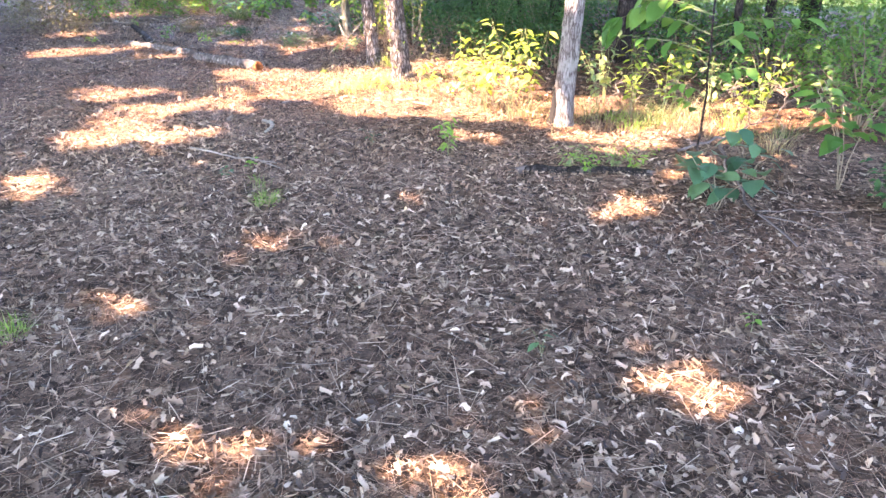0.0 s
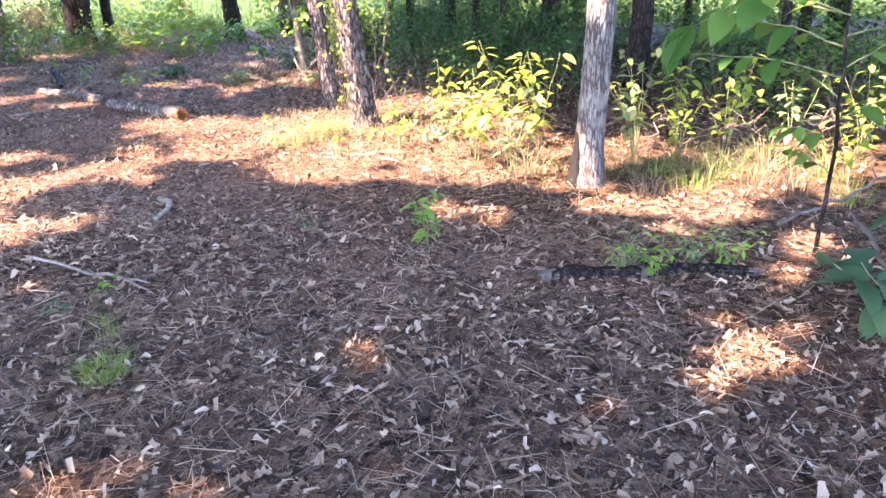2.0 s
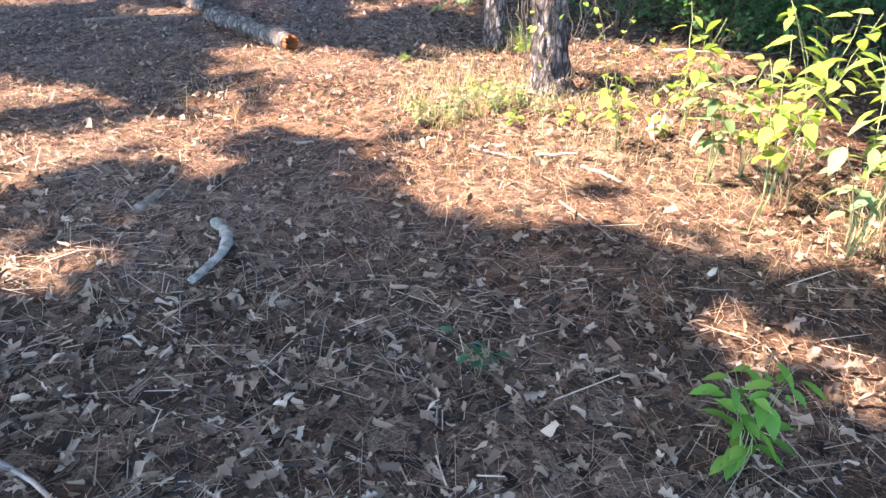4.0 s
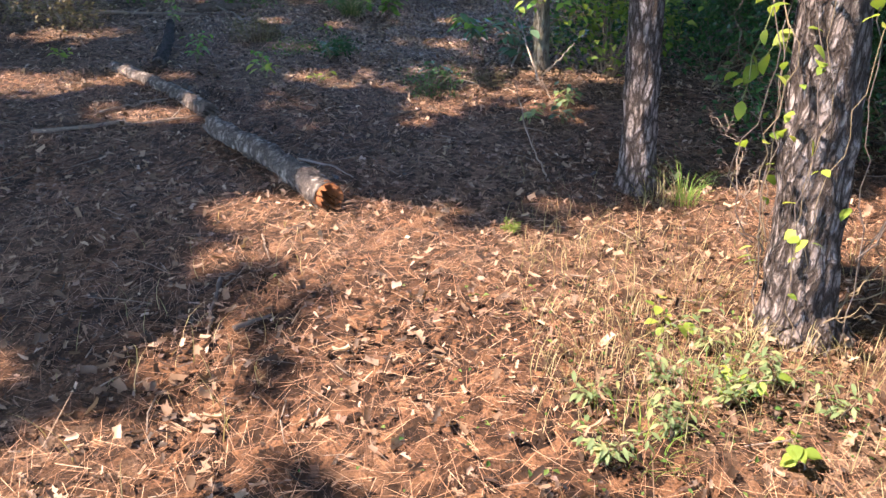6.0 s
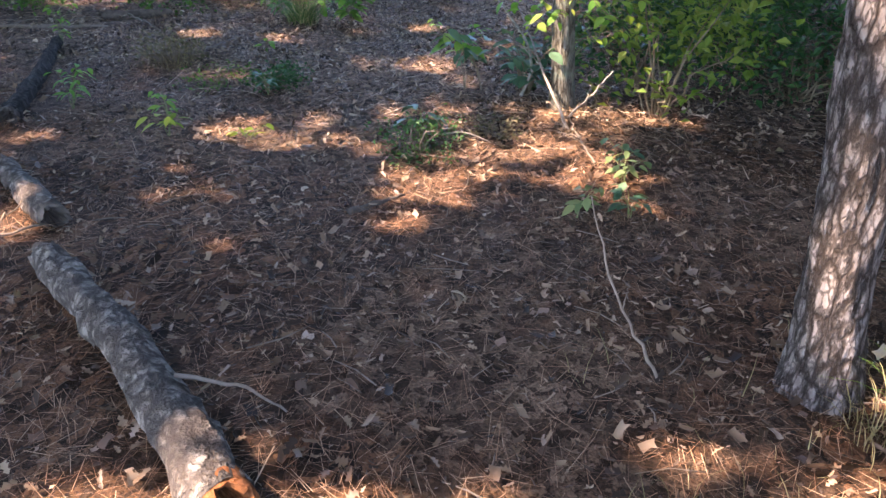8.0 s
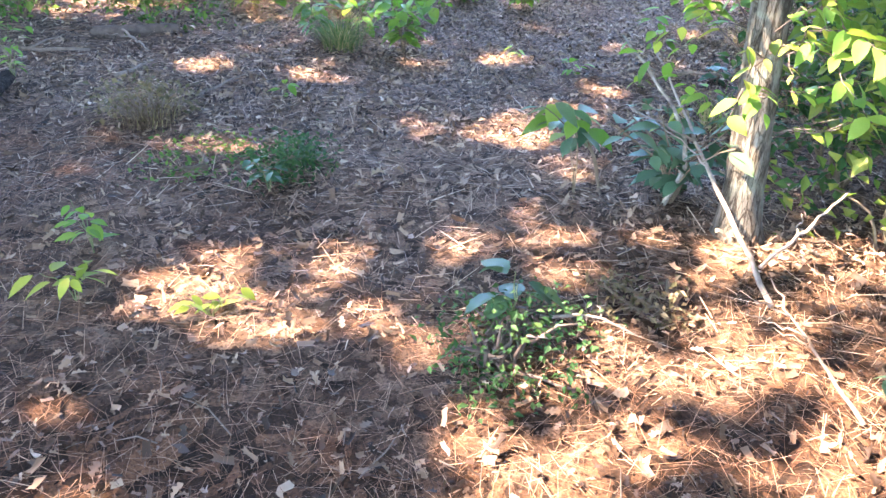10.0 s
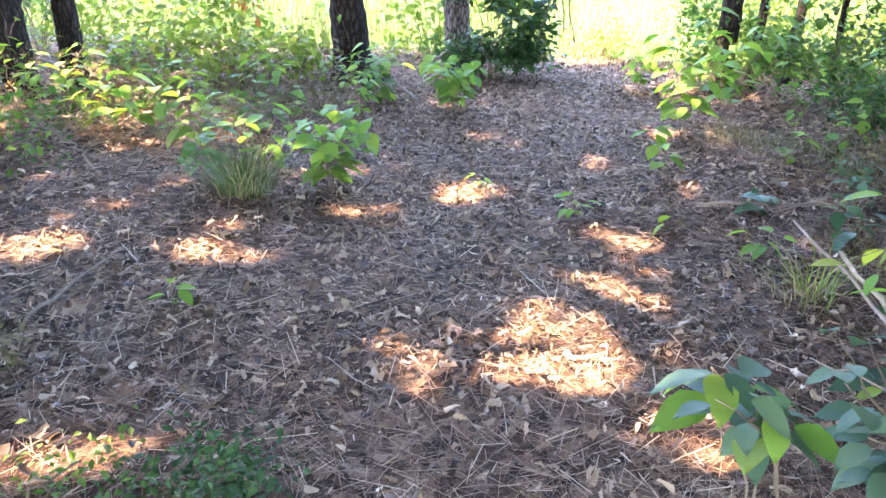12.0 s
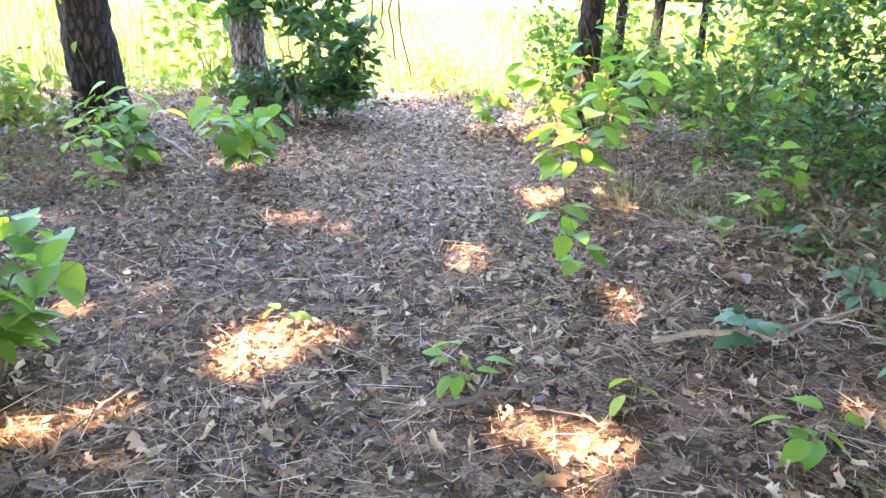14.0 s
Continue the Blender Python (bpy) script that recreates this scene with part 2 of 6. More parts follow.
GRASS_DRY = leaf_material("dry_grass_blades", [(0.0, (0.14, 0.13, 0.06)), (0.5, (0.25, 0.21, 0.11)), (1.0, (0.38, 0.31, 0.18))], 0.3)
MEADOW = leaf_material("meadow_grass_blades", [(0.0, (0.03, 0.062, 0.010)), (0.5, (0.05, 0.085, 0.016)), (1.0, (0.09, 0.11, 0.03))], 0.3)
DEAD_LEAF = leaf_material("dead_oak_leaves", [(0.0, (0.018, 0.011, 0.007)), (0.35, (0.07, 0.042, 0.025)), (0.65, (0.17, 0.108, 0.066)), (0.88, (0.29, 0.195, 0.128)), (1.0, (0.40, 0.29, 0.20))], 0.10, "island", 0.6, 0.22)
# mould made paler, so that its colour brightens the shaded litter
LEAF_MOULD = leaf_material("grey_tan_leaf_mould", [(0.0, (0.018, 0.011, 0.008)), (0.3, (0.08, 0.05, 0.031)), (0.65, (0.29, 0.197, 0.13)), (0.9, (0.44, 0.325, 0.23)), (1.0, (0.50, 0.39, 0.285))], 0.08, "island", 0.6, 0.22)
STRAW = leaf_material("grey_tan_straw", [(0.0, (0.035, 0.022, 0.014)), (0.35, (0.16, 0.106, 0.068)), (0.75, (0.43, 0.30, 0.195)), (1.0, (0.58, 0.44, 0.31))], 0.0, "island", 0.6, 0.22)
SCRAP = leaf_material("pink_brown_leaf_scraps", [(0.0, (0.035, 0.02, 0.014)), (0.5, (0.17, 0.105, 0.074)), (0.85, (0.27, 0.185, 0.14)), (1.0, (0.40, 0.30, 0.24))], 0.08, "island", 0.6, 0.2)
OAK_LEAF = leaf_material("bleached_lobed_oak_leaves", [(0.0, (0.09, 0.056, 0.035)), (0.6, (0.20, 0.134, 0.088)), (1.0, (0.36, 0.265, 0.185))], 0.10, "island", 0.6, 0.2)
NEEDLE = leaf_material("dead_pine_needles", [(0.0, (0.045, 0.023, 0.013)), (0.4, (0.17, 0.088, 0.048)), (0.75, (0.36, 0.205, 0.115)), (1.0, (0.48, 0.33, 0.215))], 0.0, "island", 0.65, 0.2)


# ---- mesh tools ----
rng = np.random.default_rng(7)


def part(name, me, material, parent=None, label=""):
    ob = new(name, me)
    if material and not me.materials:
        me.materials.append(material)
    if parent:
        ob.parent = parent
    return tagged(ob, label)


def thing(name, label, category, group="", at=(0, 0, 0)):
    ob = new(name)
    ob.location = at
    ob.empty_display_size = 0.1
    return tagged(ob, label, category, group)


def mesh_of(name, verts, faces, smooth=True):
    """A mesh from an array of places and one of equally long faces."""
    me = bpy.data.meshes.new(name)
    verts, faces = np.ascontiguousarray(verts, np.float32), np.ascontiguousarray(faces, np.int32)
    n, k = faces.shape
    me.vertices.add(len(verts))
    me.vertices.foreach_set("co", verts.ravel())
    me.loops.add(n * k)
    me.loops.foreach_set("vertex_index", faces.ravel())
    me.polygons.add(n)
    me.polygons.foreach_set("loop_start", np.arange(0, n * k, k, dtype=np.int32))
    me.polygons.foreach_set("use_smooth", np.full(n, smooth))
    me.update(calc_edges=True)
    me.validate()
    return me


def joined(pieces):
    verts, faces, n = [], [], 0
    for v, f in pieces:
        verts.append(v)
        faces.append(np.asarray(f) + n)
        n += len(v)
    return np.concatenate(verts), np.concatenate(faces)


def scattered(tv, tf, turn, size, place):
    """Copies of a small piece: turn (n,3,3), size (n,) or (n,3), place (n,3)."""
    size = np.broadcast_to(np.reshape(size, (len(place), -1)), (len(place), 3))
    v = np.einsum("nij,nkj->nki", turn, tv[None] * size[:, None]) + place[:, None]
    f = tf[None] + (np.arange(len(place)) * len(tv))[:, None, None]
    return v.reshape(-1, 3), f.reshape(-1, tf.shape[1])


def turns(yaw, pitch, roll):
    """Turns about z after x after y, from arrays of radians."""
    cy, sy, cp, sp, cr, sr = np.cos(yaw), np.sin(yaw), np.cos(pitch), np.sin(pitch), np.cos(roll), np.sin(roll)
    o, i = np.zeros_like(cy), np.ones_like(cy)
    rz = np.stack([cy, -sy, o, sy, cy, o, o, o, i], -1).reshape(-1, 3, 3)
    rx = np.stack([i, o, o, o, cp, -sp, o, sp, cp], -1).reshape(-1, 3, 3)
    ry = np.stack([cr, o, sr, o, i, o, -sr, o, cr], -1).reshape(-1, 3, 3)
    return rz @ rx @ ry


def tube(points, radii, segs=8, rough=0.0, seed=0, ridges=0):
    """A closed-ended sweep round a line, with an uneven skin."""
    p, r = np.asarray(points, float), np.asarray(radii, float)
    t = np.gradient(p, axis=0)
    t /= np.linalg.norm(t, axis=1)[:, None] + 1e-9
    ref = np.array([0.0, 0, 1]) if abs(t[:, 2]).mean() < 0.8 else np.array([1.0, 0, 0])
    a = np.cross(t, ref)
    a /= np.linalg.norm(a, axis=1)[:, None] + 1e-9
    b = np.cross(t, a)
    ang = np.linspace(0, 2 * np.pi, segs, endpoint=False)
    rr = np.repeat(r[:, None], segs, 1)
    if rough:
        g = np.random.default_rng(seed)
        k = g.normal(size=(len(p), segs))
        k = (k + np.roll(k, 1, 1) + np.roll(k, 1, 0)) / 1.7
        rr = rr * (1 + rough * k)
    if ridges:
        rr = rr * (1 + 0.05 * np.cos(ridges * ang + 0.7)[None])
    ring = p[:, None] + rr[..., None] * (np.cos(ang)[None, :, None] * a[:, None] + np.sin(ang)[None, :, None] * b[:, None])
    v = np.concatenate([ring.reshape(-1, 3), p[:1], p[-1:]])
    i, j = np.meshgrid(np.arange(len(p) - 1), np.arange(segs), indexing="ij")
    j2 = (j + 1) % segs
    f = np.stack([i * segs + j, i * segs + j2, (i + 1) * segs + j2, (i + 1) * segs + j], -1).reshape(-1, 4)
    n, k = len(p) * segs, np.arange(segs)
    c0 = np.stack([np.full(segs, n), (k + 1) % segs, k, k], -1)
    c1 = np.stack([np.full(segs, n + 1), n - segs + k, n - segs + (k + 1) % segs, n - segs + (k + 1) % segs], -1)
    return v, np.concatenate([f, c0, c1])


def quads_to_mesh(name, v, f):
    """Quads in which a repeated last corner means a triangle, split into triangles."""
    a = f[:, [0, 1, 2]]
    b = f[:, [0, 2, 3]]
    return mesh_of(name, v, np.concatenate([a, b[b[:, 1] != b[:, 2]]]))


def bent(points, n=12, wobble=0.0, seed=0):
    """A smooth line through a few places."""
    p = np.asarray(points, float)
    s = np.linspace(0, len(p) - 1, n)
    out = np.stack([np.interp(s, np.arange(len(p)), p[:, k]) for k in range(3)], -1)
    for _ in range(2):
        out[1:-1] = (out[:-2] + 2 * out[1:-1] + out[2:]) / 4
    g = np.random.default_rng(seed)
    out[1:-1] += g.normal(size=(n - 2, 3)) * wobble
    return out


def gz(x, y):
    """The ground's height."""
    x, y = np.asarray(x, float), np.asarray(y, float)
    return 0.018 * np.sin(1.7 * x + 0.6 * y) * np.cos(1.3 * y - 0.4 * x) + 0.012 * np.sin(3.9 * x + 1.1) * np.sin(3.3 * y + 0.4)


def leaf_shape(length=1.0, width=0.5, fold=0.12, droop=0.15, lobes=0):
    """A leaf along +y from its stalk, folded at the midrib; 16 triangles."""
    s = np.array([0.0, 0.14, 0.34, 0.58, 0.8, 1.0])
    w = np.array([0.02, 0.30, 0.5, 0.46, 0.26, 0.0]) * width
    if lobes:
        w = np.array([0.04, 0.26, 0.20, 0.40, 0.26, 0.10]) * width
    z = -droop * s**2
    mid = np.stack([0 * s, s * length, z * length], -1)
    left = np.stack([-w * length, (s - 0.03) * length, (z + fold * w * 2) * length], -1)
    right = left * (-1, 1, 1)
    v = np.concatenate([mid, left, right])
    f = []
    for i in range(5):
        f += [(i, i + 1, 6 + i + 1), (i, 6 + i + 1, 6 + i), (i, 12 + i + 1, i + 1), (i, 12 + i, 12 + i + 1)]
    return v, np.array(f)


def small_leaf(width=0.55, fold=0.15):
    """A four-triangle leaf, for foliage in masses."""
    v = np.array([(0, 0, 0), (-width / 2, 0.45, fold), (0, 0.5, 0), (width / 2, 0.45, fold), (0, 1, -0.08)], float)
    return v, np.array([(0, 2, 1), (0, 3, 2), (1, 2, 4), (2, 3, 4)])


# ---- the ground: one sheet to the horizon ----
def spread(lo, hi, step, out):
    near = np.arange(lo, hi + 1e-6, step)
    far = step * np.cumsum(1.28 ** np.arange(1, 60))
    far = far[far < out]
    return np.concatenate([(lo - far)[::-1], near, hi + far])


gx, gy = np.meshgrid(spread(-9, 7, 0.16, 700), spread(0, 26, 0.16, 700), indexing="ij")
damp = np.exp(-np.maximum(0, np.maximum(abs(gx + 1) - 9, abs(gy - 13) - 14)) / 6)
gv = np.stack([gx, gy, gz(gx, gy) * damp], -1).reshape(-1, 3)
nx, ny = gx.shape
gi, gj = np.meshgrid(np.arange(nx - 1), np.arange(ny - 1), indexing="ij")
gf = np.stack([gi * ny + gj, (gi + 1) * ny + gj, (gi + 1) * ny + gj + 1, gi * ny + gj + 1], -1).reshape(-1, 4)
tagged(part("ground", mesh_of("ground", gv, gf), GROUND), "forest floor of pine needles and dead leaves, meadow beyond", "ground", kind="structure")

# ---- trees: where the crowns are open, the sun reaches the floor (x, y, half widths across and along) ----
GAPS_NEAR_START = [
    (-0.38, 10.71, 0.57, 1.0), (0.89, 9.69, 0.56, 0.72), (0.75, 11.29, 0.38, 1.46), (1.97, 10.96, 0.98, 1.67), (3.01, 10.02, 0.3, 0.86), (3.71, 8.8, 0.69, 0.47),
    (4.64, 8.8, 0.5, 0.64), (3.78, 6.75, 0.28, 0.2), (3.55, 6.29, 0.07, 0.11), (-1.14, 7.88, 0.45, 0.76), (-2.39, 9.54, 0.55, 0.47), (-1.2, 8.91, 0.8, 0.32),
    (-0.52, 7.85, 0.48, 0.28), (0.32, 6.87, 0.17, 0.13), (-5.28, 12.41, 0.63, 0.62), (2.26, 6.64, 0.11, 0.14), (2.16, 5.83, 0.12, 0.09), (3.66, 5.72, 0.11, 0.09),
    (2.46, 8.46, 0.29, 0.19), (4.18, 7.37, 0.14, 0.13), (4.09, 4.39, 0.27, 0.22), (1.19, 4.42, 0.16, 0.14), (2.36, 3.5, 0.35, 0.13),
]
GAPS_BY_THE_PINES = [
    (3.32, 3.69, 0.23, 0.15), (3.46, 4.17, 0.12, 0.08), (-0.69, 6.21, 0.24, 0.55), (-0.39, 10.69, 0.55, 0.7), (-1.26, 11.03, 0.4, 0.4), (0.31, 10.24, 0.65, 0.36),
    (1.1, 10.44, 0.74, 0.51), (1.66, 12.46, 0.75, 0.89), (-0.74, 9.06, 0.29, 0.2), (-0.69, 9.59, 0.3, 0.39), (0.77, 9.39, 0.21, 0.24), (1.39, 9.84, 0.37, 0.16),
    (1.7, 9.45, 0.21, 0.11), (1.78, 9.21, 0.18, 0.09), (-1.3, 11.39, 0.56, 0.28), (-0.58, 10.99, 0.83, 0.44), (0.32, 11.66, 0.69, 0.73), (-1.02, 10.15, 0.36, 0.15),
    (0.83, 12.44, 0.32, 0.48), (-3.08, 14.3, 0.2, 0.18), (-1.8, 13.61, 0.16, 0.11), (-1.81, 14.15, 0.18, 0.13), (-1.46, 14.87, 0.37, 0.39),
]
GAPS_BY_THE_PALE_TREE = [
    (-0.98, 15.86, 0.15, 0.5), (-3.44, 12.38, 0.38, 0.27), (-4.0, 13.58, 0.24, 0.14), (-6.66, 14.55, 0.5, 0.51), (-4.91, 12.89, 0.37, 0.28), (-1.26, 13.22, 0.07, 0.05),
    (-2.92, 14.06, 0.18, 0.26), (-1.64, 13.93, 0.38, 0.12), (-1.44, 14.39, 0.21, 0.19), (-0.97, 15.47, 0.52, 0.32), (-1.34, 14.87, 0.15, 0.22), (-2.23, 15.18, 0.31, 0.18),
    (-2.88, 13.23, 0.19, 0.13), (-1.8, 13.26, 0.16, 0.06), (-1.39, 13.71, 0.2, 0.11), (-2.54, 16.48, 0.28, 0.39), (-0.85, 14.1, 0.18, 0.1), (-0.63, 13.77, 0.18, 0.12),
    (-2.27, 15.11, 0.27, 0.21), (-1.65, 15.23, 0.46, 0.16), (-2.55, 16.99, 0.21, 0.2), (-2.73, 16.22, 0.29, 0.15), (-2.26, 15.92, 0.11, 0.1),
]
GAPS_ALONG_THE_TRACK = [
    (-4.34, 15.24, 0.23, 0.09), (-8.16, 18.71, 0.56, 1.2), (-4.55, 17.07, 0.29, 0.11), (-2.46, 17.67, 0.16, 0.08), (-2.57, 17.07, 0.16, 0.24), (-2.76, 16.6, 0.17, 0.1),
    (-2.39, 16.5, 0.18, 0.13), (-2.91, 16.18, 0.14, 0.06), (-2.74, 16.16, 0.26, 0.1), (-2.42, 17.73, 0.15, 0.1), (-3.45, 18.34, 0.11, 0.14), (-2.85, 18.56, 0.07, 0.1),
    (-4.69, 17.47, 0.1, 0.07), (-3.83, 17.75, 0.12, 0.11), (-4.53, 16.98, 0.28, 0.13), (-3.53, 19.71, 0.17, 0.12), (-1.85, 17.22, 0.1, 0.11), (-3.34, 16.25, 0.06, 0.05),
    (-1.72, 20.45, 0.11, 0.44), (-4.41, 20.33, 0.15, 0.13), (-2.67, 19.21, 0.18, 0.09), (-4.13, 17.68, 0.19, 0.12), (-3.78, 18.34, 0.1, 0.08),
]
GAPS_AT_THE_EDGE = [
    (-2.6, 17.75, 0.16, 0.14), (-3.5, 19.8, 0.12, 0.12), (-3.3, 19.55, 0.1, 0.08), (-2.72, 19.17, 0.15, 0.1), (-2.88, 18.67, 0.1, 0.1), (-3.41, 18.41, 0.14, 0.1), (-2.09, 18.5, 0.12, 0.1), (-3.95, 17.88, 0.14, 0.12),
    (-6.9, 19.4, 0.4, 0.35), (-6.2, 20.0, 0.35, 0.3), (-4.45, 18.55, 0.3, 0.25), (-4.85, 18.2, 0.22, 0.2), (-5.8, 18.9, 0.5, 0.3), (-4.2, 21.1, 0.3, 0.3), (-2.1, 20.2, 0.3, 0.3), (3.2, 9.6, 0.8, 0.5), (4.6, 9.6, 0.9, 0.6),
    (-2.4, 22.4, 0.35, 0.4), (5.3, 10.2, 1.0, 0.7), (3.4, 10.3, 0.8, 0.6), (2.6, 9.6, 0.6, 0.5), (-8.0, 20.4, 0.8, 0.6), (-1.6, 22.4, 0.5, 0.6), (4.3, 7.9, 0.3, 0.2),
]
GAPS_BY_THE_BRANCH = [
    (-1.55, 13.95, 0.5, 0.2), (-1.0, 14.25, 0.4, 0.25), (-0.75, 15.6, 0.4, 0.25), (-2.8, 13.15, 0.12, 0.1), (-2.4, 12.75, 0.12, 0.06), (-4.3, 13.1, 0.45, 0.28), (-1.6, 13.2, 0.3, 0.14), (-3.1, 14.2, 0.28, 0.14),
    (-1.15, 9.65, 0.3, 0.2), (-0.75, 9.65, 0.35, 0.15), (-2.64, 16.95, 0.2, 0.3), (-2.47, 17.35, 0.16, 0.16), (-2.35, 16.0, 0.2, 0.12), (-2.95, 16.12, 0.2, 0.1), (-2.03, 15.05, 0.3, 0.2), (-1.6, 15.3, 0.3, 0.15), (-2.4, 14.3, 0.3, 0.14),
]
GAPS_FLECKS = [
    (2.09, 5.81, 0.15, 0.11), (2.25, 6.59, 0.15, 0.16), (1.51, 5.49, 0.2, 0.13), (0.31, 6.88, 0.2, 0.13), (-0.25, 7.2, 0.25, 0.13), (-4.36, 15.24, 0.36, 0.17), (-2.59, 14.75, 0.16, 0.12),
    (-5.33, 16.85, 0.34, 0.2), (-3.36, 16.26, 0.12, 0.11), (-3.86, 15.57, 0.12, 0.11), (-4.09, 15.29, 0.18, 0.12), (-3.87, 17.75, 0.13, 0.14), (-2.85, 13.87, 0.14, 0.12), (-3.19, 14.14, 0.14, 0.1),
]
GAPS = np.array(GAPS_FLECKS + GAPS_BY_THE_BRANCH + GAPS_AT_THE_EDGE + GAPS_NEAR_START + GAPS_BY_THE_PINES + GAPS_BY_THE_PALE_TREE + GAPS_ALONG_THE_TRACK + [(0.08 + 0.71 * h, 12.62 + 0.445 * h, 0.07, 0.07) for h in (0.1, 0.35, 0.6, 0.85, 1.1, 1.35)] + [(3.18 + 0.71 * h, 9.27 + 0.445 * h, 0.10, 0.10) for h in (1.0, 1.25, 1.5, 1.75, 2.0)]
                + [(0.93 + 0.65 * h, 11.2 + 0.445 * h, 0.08, 0.08) for h in (0.2, 0.5, 0.8, 1.3, 1.6)])
GAP_TURN = radians(17)


def open_to_sun(x, y, grow=1.0):
    """How deep a place on the floor lies in the open patches: under 1 is inside."""
    d = np.full(x.shape, 9.0)
    c, s = math.cos(GAP_TURN), math.sin(GAP_TURN)
    for ox, oy, a, b in GAPS:
        u, v = c * (x - ox) + s * (y - oy), -s * (x - ox) + c * (y - oy)
        d = np.minimum(d, np.hypot(u / (a * grow + 0.09), v / (b * grow + 0.09)))
    # gaps shut here: unseen leaves added to shade the pale tree's lower stem
    for h in (0.55, 0.75):
        d = np.where(np.hypot(x - 3.18 - 0.71 * h, y - 9.27 - 0.445 * h) < 0.2, 9.0, d)
    # shut here too, as added shade for the low branch of the sapling
    return np.where(np.hypot(x - 4.6, y - 8.63) < 0.24, 9.0, d)


def trunk_line(x, y, lean, height, n, seed, sway=0.05):
    z = np.concatenate([np.linspace(-0.12, 2.2, n - 8), np.linspace(2.2, height, 9)[1:]])
    g = np.random.default_rng(seed)
    a, b = g.uniform(0, 6, 2)
    zz = np.maximum(z, 0)
    px = x + lean[0] * zz + sway * (np.sin(0.5 * zz + a) - math.sin(a))
    py = y + lean[1] * zz + sway * (np.sin(0.4 * zz + b) - math.sin(b))
    return np.stack([px, py, z], -1)


def tree(name, label, x, y, r, lean=(0, 0), height=10.5, bark=None, seed=0, flare=0.35, rough=0.05, segs=28, ridges=0):
    """A trunk with a root flare and limbs; its crown is hung on it later."""
    t = thing(name, label, "tree")
    line = trunk_line(x, y, lean, height, 44, seed)
    z = line[:, 2]
    rad = r * (1 - 0.72 * np.clip(z / height, 0, 1)) * (1 + flare * np.exp(-np.maximum(z, 0) / 0.10))
    v, f = tube(line, rad, segs, rough, seed + 50, ridges)
    part("trunk", quads_to_mesh("trunk", v, f), bark, t)
    g = np.random.default_rng(seed + 9)
    for k in range(6):
        h = height * g.uniform(0.58, 0.96)
        base = np.array([np.interp(h, z, line[:, i]) for i in range(3)])
        a, far = g.uniform(0, 6.28), g.uniform(1.2, 2.6)
        tip = base + (far * math.cos(a), far * math.sin(a), g.uniform(0.2, 0.9))
        lv, lf = tube(bent([base, (base + tip) / 2 + (0, 0, 0.15), tip], 7, 0.03, seed + k), np.linspace(r * 0.28, 0.012, 7), 6)
        part("limb", quads_to_mesh("limb", lv, lf), bark, t)
    TREES.append((t, line[-1, 0], line[-1, 1]))
    return t


TREES = []
pine_a = tree("pine_tree", "pine with thick plated grey bark, wrapped in dead vines", 0.93, 11.2, 0.122, (-0.09, 0.0), bark=PINE_BARK, seed=1, flare=0.45, rough=0.07, segs=40, ridges=5)
pine_b = tree("pine_tree", "slender pine with scaly brown-grey bark, grass at its foot", 0.08, 12.62, 0.098, (-0.085, 0.0), bark=PINE_BARK, seed=2, flare=0.4, rough=0.06, segs=36)
tree("hardwood_tree", "pale smooth-barked tree with a black scar at its foot", 3.18, 9.27, 0.106, (0.03, 0.0), bark=PALE_BARK, seed=3, flare=0.4, rough=0.025, segs=36)
tree("pine_tree", "dark pine in shade behind the pale tree", 3.80, 13.9, 0.14, (0.01, 0), bark=SHADED_BARK, seed=4)
tree("pine_tree", "thick dark trunk at the sunny edge of the wood", -8.5, 19.9, 0.31, (0.0, 0), bark=SHADED_BARK, seed=5, height=12)
tree("hardwood_tree", "slim trunk hung with dead vines beside a thick one", -8.15, 20.5, 0.12, (0.03, 0), bark=SHADED_BARK, seed=6)
tree("pine_tree", "dark leaning pine with a broad flared foot", -5.66, 22.05, 0.21, (-0.05, 0), bark=SHADED_BARK, seed=7, flare=0.9, height=12)
tree("hardwood_tree", "brown trunk beside a leafy dark shrub at the track", -4.62, 22.95, 0.155, (-0.04, 0), bark=PINE_BARK, seed=8, flare=0.5)
tree("young_tree", "small pale grey-green trunk with leafy low shoots", -1.37, 15.56, 0.082, (-0.09, 0.02), bark=GREY_BARK, seed=9, height=8, flare=0.45, rough=0.03)
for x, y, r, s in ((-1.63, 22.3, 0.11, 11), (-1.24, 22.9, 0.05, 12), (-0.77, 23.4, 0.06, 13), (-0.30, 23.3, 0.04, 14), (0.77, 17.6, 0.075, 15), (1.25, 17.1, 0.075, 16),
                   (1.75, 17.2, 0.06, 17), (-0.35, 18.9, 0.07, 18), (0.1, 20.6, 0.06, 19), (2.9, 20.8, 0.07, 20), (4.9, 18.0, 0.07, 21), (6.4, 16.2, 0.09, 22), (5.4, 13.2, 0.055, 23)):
    tree("slim_tree", "slim dark trunk among the shade of the thicket", x, y, r, (rng.uniform(-0.05, 0.05), 0), bark=SHADED_BARK, seed=s, height=9, segs=14)
